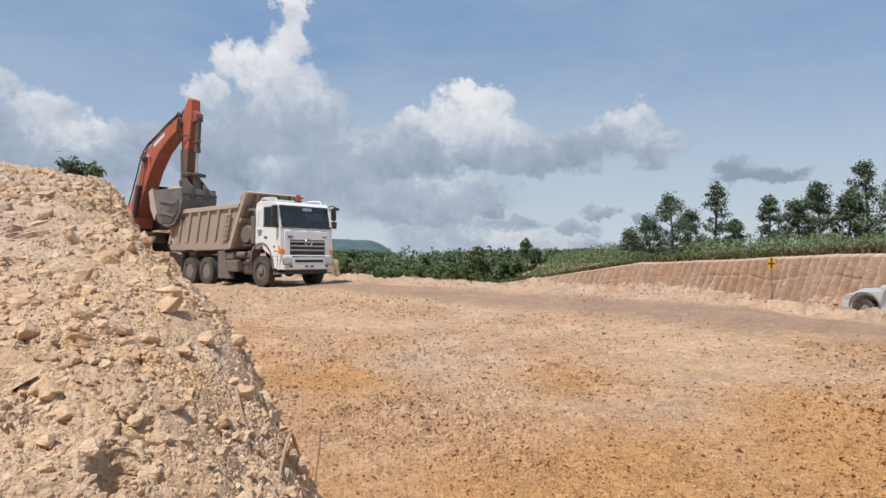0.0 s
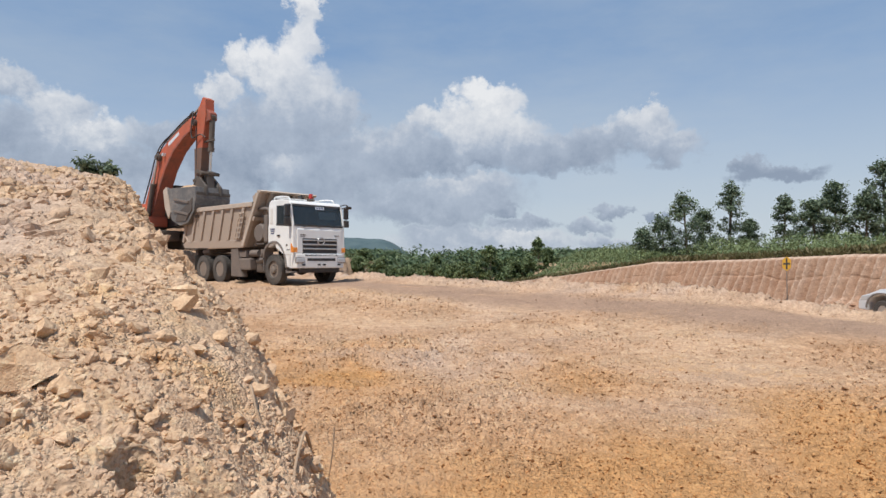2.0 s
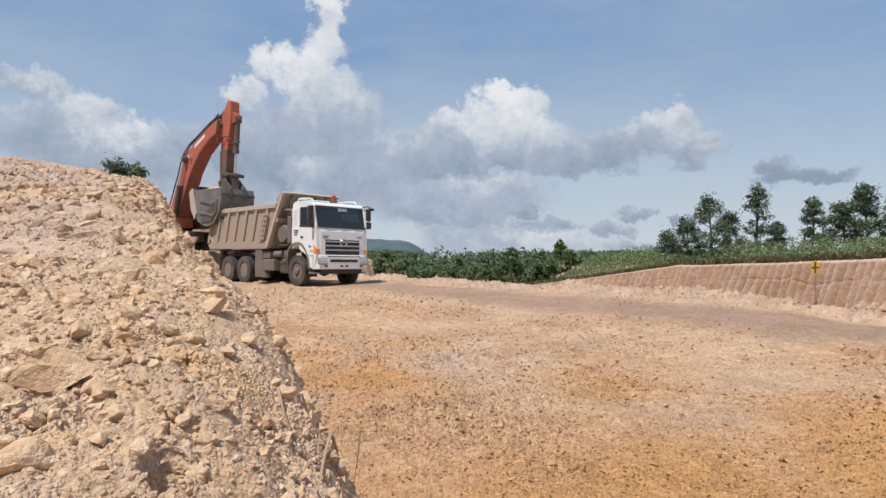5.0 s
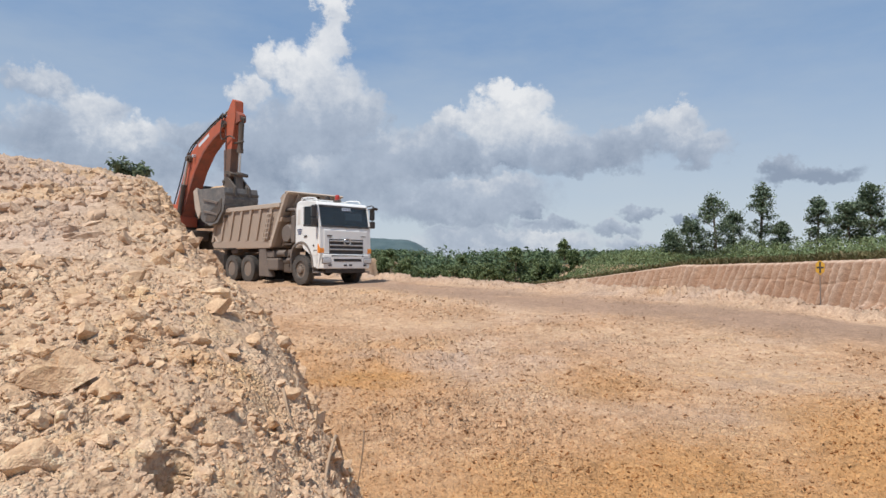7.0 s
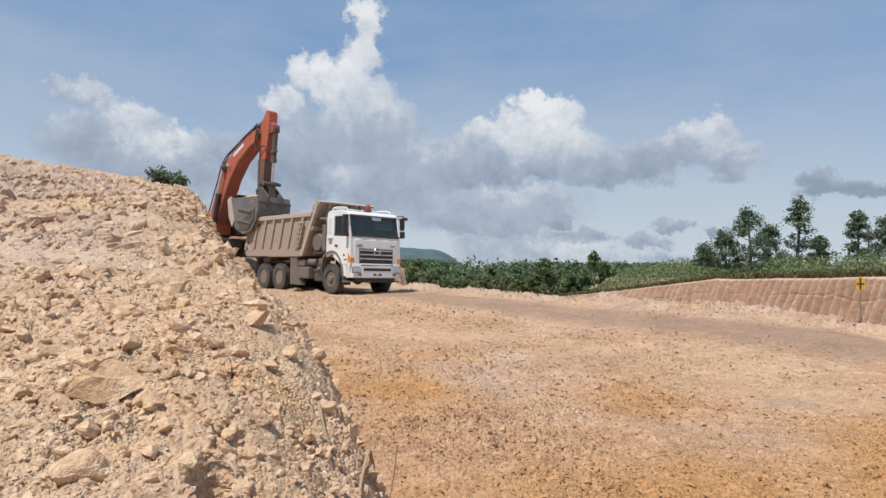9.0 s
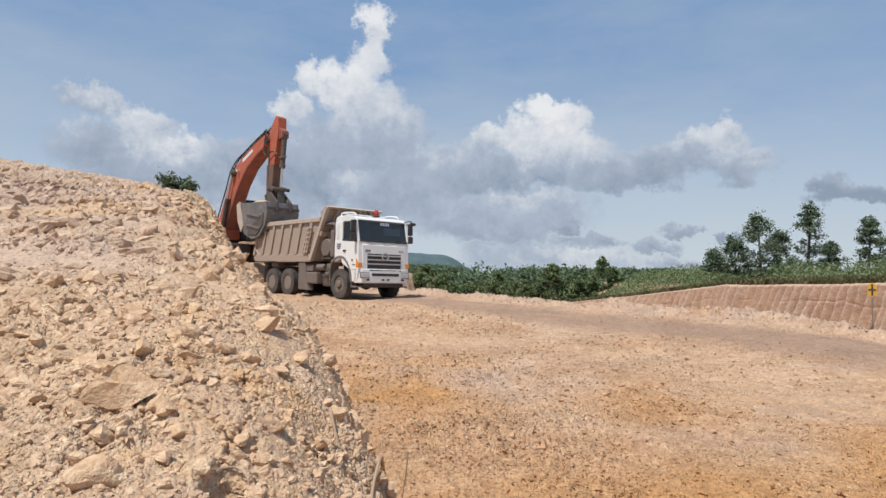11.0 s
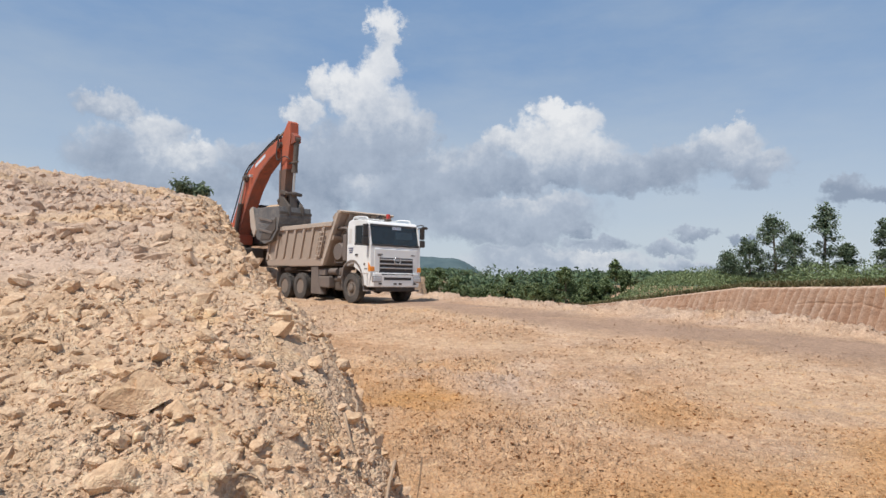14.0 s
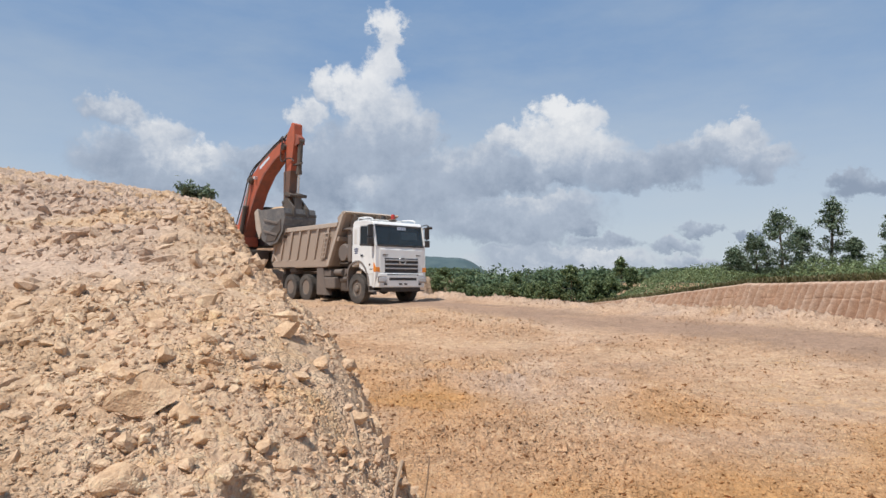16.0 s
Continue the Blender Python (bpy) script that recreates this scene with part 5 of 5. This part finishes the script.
def build_tree(x, y, h, spread, seed, label, limbs=15, per=22, leaf=0.24, low=0.22, mat=None, group="trees on the bank", name="tree"):
    rnd, rng = random.Random(seed), np.random.default_rng(seed)
    z0 = land_z(x, y) - 0.1
    t = thing(name, pose(x, y, z0), label, name, group)
    lean = Vector((rnd.uniform(-0.06, 0.06) * h, rnd.uniform(-0.06, 0.06) * h, 0))
    stem = arc([(0, 0, 0), (lean.x * 0.4 + 0.05, lean.y * 0.3, h * 0.4), (lean.x * 0.8, lean.y * 0.8, h * 0.75), (lean.x, lean.y, h * 0.97)], 5)
    trunk = part("trunk", tube(stem, 0.022 * h, 8, 0.005 * h), M_BARK, t, "slender brown trunk", True)
    tips = []
    for k in range(limbs):
        f = low + (0.98 - low) * (k + rnd.random() * 0.6) / limbs
        p = stem[min(len(stem) - 1, int(f * (len(stem) - 1)))]
        a = k * 2.4 + rnd.uniform(-0.5, 0.5)
        prof = (1.0 - 0.85 * max(0.0, (f - 0.25) / 0.75)) * min(1.0, 0.75 + f)
        ln = spread * prof * rnd.uniform(0.55, 1.1)
        e = p + Vector((math.cos(a) * ln, math.sin(a) * ln, ln * rnd.uniform(0.15, 0.6)))
        mid = (p + e) / 2 + Vector((0, 0, -0.06 * ln))
        part("limb", tube(arc([p, mid, e], 3), 0.006 * h * (1.2 - f * 0.6), 5, 0.006), M_BARK, trunk)
        for j in range(rnd.randint(3, 5)):
            q = p + (e - p) * rnd.uniform(0.45, 1.08) + Vector((rnd.gauss(0, 0.14), rnd.gauss(0, 0.14), rnd.gauss(0.05, 0.12))) * spread * 0.7
            tips.append(q)
    tips.append(stem[-1] + Vector((0, 0, 0.1)))
    c = []
    for q in tips:
        r = rnd.uniform(0.08, 0.17) * spread ** 0.7
        c.append(np.array(q[:]) + rng.normal(0, 1, (per, 3)) * np.array([r, r, r * 0.75]))
    crown = leaf_mesh("crown", np.concatenate(c), leaf, rng, mat or M_LEAF)
    crown.parent = t
    crown["label"] = "open crown of clumped green leaves"
    return t


def at_bearing(px, d):
    """Plan position on a bearing (tangent of the compass angle) at a forward distance."""
    return EX + px * d, EY + d


TREES = [(0.428, 50, 5.6, 1.8), (0.388, 52, 3.7, 1.7), (0.360, 54, 2.8, 1.3), (0.495, 50, 6.6, 1.5), (0.53, 49, 3.4, 1.0), (0.585, 48, 5.2, 1.4), (0.455, 52, 4.4, 1.5),
         (0.675, 46, 5.9, 1.9), (0.640, 45, 4.4, 1.8), (0.757, 44, 7.3, 1.7), (0.72, 44, 5.0, 1.7), (0.80, 42, 5.6, 1.8), (0.845, 42, 8.4, 2.0), (0.90, 41, 7.0, 2.0)]


def build_green():
    rng = np.random.default_rng(11)
    for i, (s, d, h, w) in enumerate(TREES):
        x, y = at_bearing(s, d)
        dense = 0.60 < s < 0.74 or s > 0.78
        build_tree(x, y, h, w, 100 + i, "leafy green tree with a bushy crown on the bank" if dense else "slim young tree with an open leafy crown", 24 if dense else 28, 48 if dense else 34, 0.15 if dense else 0.13, 0.08 if dense else 0.06)
    # undergrowth behind the edge of the bank
    n = 44000
    y = rng.uniform(20, 66, n)
    off = rng.uniform(0, 1, n) ** 0.8 * 13
    x = bank_line(y) + 1.0 + off
    top = np.minimum(0.12 + off * 0.13, 1.3) * (0.45 + 1.1 * np.clip(value_noise(x * 0.6, y * 0.6, 71) + 0.5, 0, 1))
    z = ground_z(x, y) + top * rng.uniform(0, 1, n) ** 0.6
    tagged(leaf_mesh("undergrowth", np.stack([x, y, z], -1), 0.12, rng, M_LEAF_LIGHT, 1.8), "tangled green undergrowth along the top of the bank", "undergrowth", kind="stuff")
    n = 16000
    y = rng.uniform(14, 75, n)
    x = bank_line(y) + 0.25 + rng.exponential(1.1, n)
    z = ground_z(x, y) + rng.uniform(0, 0.30, n)
    tagged(leaf_mesh("dry_grass", np.stack([x, y, z], -1), 0.11, rng, M_GRASS, 3.2, -0.9), "dry olive grass fringing the bank", "grass", kind="stuff")
    # shrubs beyond the edge of the level ground
    for i in range(26):
        d = rng.uniform(57, 76)
        s = -0.10 + 0.31 * (i + rng.uniform(0, 1)) / 26
        x, y = at_bearing(s, d)
        build_tree(x, y, rng.uniform(2.0, 3.1) + (1.2 if i % 7 == 3 else 0), rng.uniform(1.0, 1.6), 300 + i, "bushy light green shrub in the valley beyond the edge", 12, 60, 0.14, 0.12, M_LEAF_LIGHT, "shrubs beyond the edge", "shrub")
    # far woods
    pts = []
    for i in range(620):
        d = rng.uniform(75, 210)
        s = rng.uniform(-0.75, 0.62)
        x, y = at_bearing(s, d)
        if x > bank_line(np.array([y]))[0] - 3 and y < 75:
            continue
        z0 = float(ground_z(np.array([x]), np.array([y]))[0])
        h = (1.3 + 0.024 * d - z0) * rng.uniform(0.75, 1.08)
        m = 200
        u = rng.normal(0, 1, (m, 3))
        u /= np.linalg.norm(u, axis=1)[:, None]
        rad = rng.uniform(0.75, 1.0, m)[:, None] * np.array([1.9, 1.9, h * 0.42])
        lump = 1 + 0.35 * np.sin(u[:, :1] * 4 + i) * np.cos(u[:, 1:2] * 5 + i)
        pts.append(np.array([x, y, z0 + h * 0.55]) + u * rad * lump)
    tagged(leaf_mesh("woods", np.concatenate(pts), 0.40, rng, M_LEAF_FAR), "dark green woods across the valley", "woods", kind="stuff")
    # shrub on the crest of the heap
    sx, sy = -7.75, 16.4
    rnd = random.Random(3)
    sh = thing("crest_shrub", pose(sx, sy, land_z(sx, sy) - 0.36), "small dark green shrub rooted in the heap's crest", "shrub")
    cen = []
    for k in range(11):
        a = k * 0.6 + rnd.uniform(-0.2, 0.2)
        e = Vector((math.cos(a) * rnd.uniform(0.2, 0.62), math.sin(a) * rnd.uniform(0.2, 0.5), rnd.uniform(0.35, 0.68)))
        stem = arc([(0, 0, 0), e * 0.5 + Vector((0, 0, 0.1)), e], 4)
        part("twig", tube(stem, 0.014, 5, 0.004), M_BARK, sh)
        for q in stem[3:]:
            cen.append(np.array(q[:]) + rng.normal(0, 0.07, (14, 3)))
    lf = leaf_mesh("leaves", np.concatenate(cen), 0.085, rng, M_LEAF, 2.4)
    lf.parent = sh


def build_hills():
    xs = np.linspace(-2600, 2600, 240)
    ys = np.linspace(2300, 3300, 16)
    X, Y = np.meshgrid(xs, ys, indexing="ij")
    crest = 18 + 100 * np.exp(-((X + 235) / 190) ** 4) + 100 * np.exp(-((X + 520) / 110) ** 2) + 80 * np.exp(-((X + 690) / 200) ** 2) + 26 * np.exp(-((X - 420) / 160) ** 2) + 60 * np.exp(-((X + 1500) / 400) ** 2) + 40 * np.exp(-((X - 1500) / 500) ** 2)
    crest = crest + 14 * fbm(X / 130, Y / 130, 4, 81)
    v = np.clip(1 - np.abs(Y - 2550) / 260, 0, 1)
    Z = -8 + crest * v ** 0.8
    tagged(grid_mesh("backdrop", X, Y, Z, M_HILL), "hazy blue-green hills on the horizon", "hills", kind="structure")


build_green()
build_hills()

# ---- parked pickup, sign, roots ----
def build_pickup(m):
    p = thing("pickup", m, "parked silver-white pickup beyond the earth berm", "car")
    side = [(-2.6, 0.45), (-2.62, 0.95), (-2.55, 1.02), (0.95, 1.08), (1.9, 1.02), (2.45, 0.88), (2.58, 0.68), (2.58, 0.45), (2.22, 0.42), (2.18, 0.66), (1.98, 0.86), (1.65, 0.93), (1.32, 0.86), (1.12, 0.66), (1.08, 0.42), (-1.12, 0.42), (-1.16, 0.66), (-1.36, 0.86), (-1.65, 0.93), (-1.98, 0.86), (-2.18, 0.66), (-2.22, 0.42)]
    body = part("body", prism(side, -0.9, 0.9, 0.03), M_CAR, p, "silver-white body")
    part("bonnet", prism([(0.85, 1.06), (1.9, 1.0), (2.4, 0.88), (2.2, 0.98), (1.85, 1.10), (0.88, 1.18)], -0.78, 0.78, 0.03), M_CAR, body)
    part("cab_roof", prism([(-0.95, 1.68), (0.15, 1.70), (0.22, 1.75), (0.0, 1.79), (-0.9, 1.77)], -0.72, 0.72, 0.02), M_CAR, body)
    part("windscreen", prism([(0.95, 1.10), (0.97, 1.10), (0.20, 1.72), (0.17, 1.72)], -0.74, 0.74, 0), M_GLASS, body)
    part("rear_window", prism([(-1.05, 1.08), (-1.03, 1.08), (-0.90, 1.70), (-0.93, 1.70)], -0.72, 0.72, 0), M_GLASS, body)
    for s in (-1, 1):
        for poly in ([(0.92, 1.08), (1.0, 1.08), (0.24, 1.74), (0.14, 1.74)], [(-0.05, 1.06), (0.03, 1.06), (0.0, 1.72), (-0.07, 1.72)], [(-1.1, 1.06), (-0.98, 1.06), (-0.86, 1.74), (-0.98, 1.74)]):
            part("pillar", prism(poly, s * 0.73, s * 0.79, 0.01), M_CAR, body)
        part("side_window", prism([(-0.98, 1.07), (0.90, 1.07), (0.16, 1.70), (-0.88, 1.70)], s * 0.745, s * 0.755, 0), M_GLASS, body)
        part("headlight", prism([(2.2, 0.74), (2.50, 0.72), (2.44, 0.88), (2.1, 0.92)], s * 0.66, s * 0.905, 0.02), M_LAMP, body, "clear swept headlight")
        part("mirror", bx(0.14, 0.2, 0.16, 0.78, s * 0.98, 1.16, 0.04), M_CAR, body)
        part("arch_trim", prism(arc_xz([(1.08, 0.50), (1.12, 0.68), (1.32, 0.88), (1.65, 0.95), (1.98, 0.88), (2.18, 0.68), (2.22, 0.5)], 0.05), s * 0.86, s * 0.93, 0.006), M_GREY_TRIM, body)
        part("door_handle", bx(0.18, 0.03, 0.03, -0.1, s * 0.91, 0.98, 0.008), M_CHROME, body)
        for x in (1.65, -1.65):
            w = part("wheel", lathe([(0.22, -0.11), (0.36, -0.12), (0.38, -0.08), (0.38, 0.08), (0.36, 0.12), (0.22, 0.11)], 28, "Y", (x, s * 0.78, 0.38), True), M_RUBBER, p, "black tyre", True)
            part("rim", lathe([(0.23, s * 0.09), (0.20, s * 0.04), (0.08, s * 0.08), (0.05, s * 0.10)], 20, "Y", (x, s * 0.78, 0.38)), M_CHROME, w)
    part("bumper", bx(0.14, 1.7, 0.24, 2.56, 0, 0.55, 0.05), M_CAR, p)
    part("bed_rail", bx(1.4, 1.7, 0.05, -1.8, 0, 1.04, 0.02), M_BLACK, p)
    return p


py, px_ = 18.55, 15.62
build_pickup(pose(px_, py, land_z(px_, py) - 0.02, 0, 0, 96))


def build_sign(x, y):
    z = land_z(x, y)
    sg = thing("warning_sign", pose(x, y, z, 0, 0, -28), "yellow sign with a black cross on a thin post", "sign")
    part("post", rod((0, 0, -0.1), (0, 0, 2.1), 0.022, 10), M_GREY_TRIM, sg)
    zc = 1.33 - z
    plate = part("plate", prism([(-0.17, zc - 0.18), (0, zc - 0.33), (0.17, zc - 0.18), (0.17, zc + 0.18), (0, zc + 0.33), (-0.17, zc + 0.18)], -0.045, -0.025, 0.004), M_YELLOW, sg, "yellow plate")
    part("cross_bar", bx(0.07, 0.008, 0.50, 0, -0.050, zc, 0), M_BLACK, plate, "black upright of the cross")
    part("cross_bar", bx(0.28, 0.006, 0.08, 0, -0.050, zc, 0), M_BLACK, plate, "black cross-piece")


build_sign(16.73, 28.9)


def build_root(points, r, label, name="root"):
    pts = [(x, y, land_z(x, y) + dz) for x, y, dz in points]
    t = thing(name, Matrix(), label, "root")
    part("stem", tube(arc(pts, 5), r, 7, r * 0.45), M_ROOT, t)


build_root([(-0.325, 3.22, 0.05), (-0.30, 2.93, 0.03), (-0.275, 2.72, 0.035), (-0.275, 2.61, 0.015), (-0.262, 2.50, 0.0)], 0.0075, "knobbly pale root standing out of the heap's foot")
build_root([(-0.22, 3.02, 0.26), (-0.225, 3.02, 0.18), (-0.235, 3.03, 0.09), (-0.25, 3.04, -0.02)], 0.0035, "thin pale twig standing in the heap's foot", "twig")
build_root([(-0.431, 2.70, 0.015), (-0.413, 2.652, 0.03), (-0.393, 2.619, 0.02), (-0.374, 2.604, 0.0)], 0.005, "dark root stub sticking out of the heap")
build_root([(-0.482, 3.051, 0.02), (-0.458, 3.01, 0.04), (-0.425, 2.86, 0.03), (-0.411, 2.735, 0.0)], 0.006, "dark root hanging over the heap's shoulder")
build_root([(-0.466, 3.10, 0.03), (-0.445, 2.95, 0.04), (-0.425, 2.88, 0.0)], 0.0045, "short crooked root over the heap's shoulder")
build_root([(-0.552, 2.07, 0.0), (-0.540, 2.125, 0.012), (-0.512, 2.145, 0.018), (-0.480, 2.135, 0.014), (-0.458, 2.10, 0.0)], 0.0028, "thin looped root over a small pit")
build_root([(-0.530, 2.015, 0.0), (-0.510, 2.012, 0.012), (-0.485, 2.03, 0.014), (-0.458, 2.09, 0.0)], 0.0026, "thin looped root beside a small pit")


def build_big_clods():
    rng, rnd = np.random.default_rng(21), random.Random(21)
    shapes = clod_shapes(6, 3, rnd)
    spots = [(-0.831, 2.243, 0.092), (-0.726, 2.218, 0.045), (-0.88, 2.30, 0.046), (-0.9, 3.339, 0.06), (-0.748, 3.002, 0.056), (-1.083, 3.072, 0.062), (-0.911, 2.476, 0.04), (-0.682, 2.67, 0.041), (-0.887, 2.146, 0.03), (-1.03, 2.401, 0.038), (-0.397, 3.115, 0.042), (-0.636, 2.058, 0.03), (-0.473, 2.226, 0.034), (-0.72, 1.954, 0.065), (-0.418, 2.713, 0.03), (-0.607, 2.722, 0.035),
             (-0.856, 2.65, 0.044), (-1.201, 3.565, 0.061), (-0.792, 2.082, 0.031), (-0.657, 2.179, 0.031), (-0.538, 2.249, 0.027), (-0.777, 1.99, 0.031), (-0.446, 3.124, 0.036), (-0.749, 2.64, 0.034), (-1.135, 2.807, 0.048), (-1.438, 3.073, 0.062), (-0.602, 2.936, 0.039), (-0.718, 2.415, 0.03)]
    for i, (x, y, r) in enumerate(spots):
        v, f = shapes[i % 6]
        v = v * np.array([1.25 * r, r, 0.78 * r])
        v = v + v / np.maximum(np.linalg.norm(v, axis=1)[:, None], 1e-6) * (0.10 * r * rubble(v[:, :1] * 9 + i, v[:, 1:2] * 9 + v[:, 2:] * 7, 1.2, 5) - 0.04 * r)
        me = bpy.data.meshes.new("earth_clod")
        me.from_pydata(v.tolist(), [], f.tolist())
        me.materials.append(M_CLOD)
        set_tone(me, heap_tone(v[:, 0] + x, v[:, 1] + y))
        ob = new("earth_clod", me)
        ob.matrix_world = pose(x, y, land_z(x, y) + r * 0.12, rnd.uniform(-20, 20), rnd.uniform(-20, 20), rnd.uniform(0, 360))
        tagged(ob, "large broken clod of tan earth on the heap", "clod", "large clods on the heap")


build_big_clods()
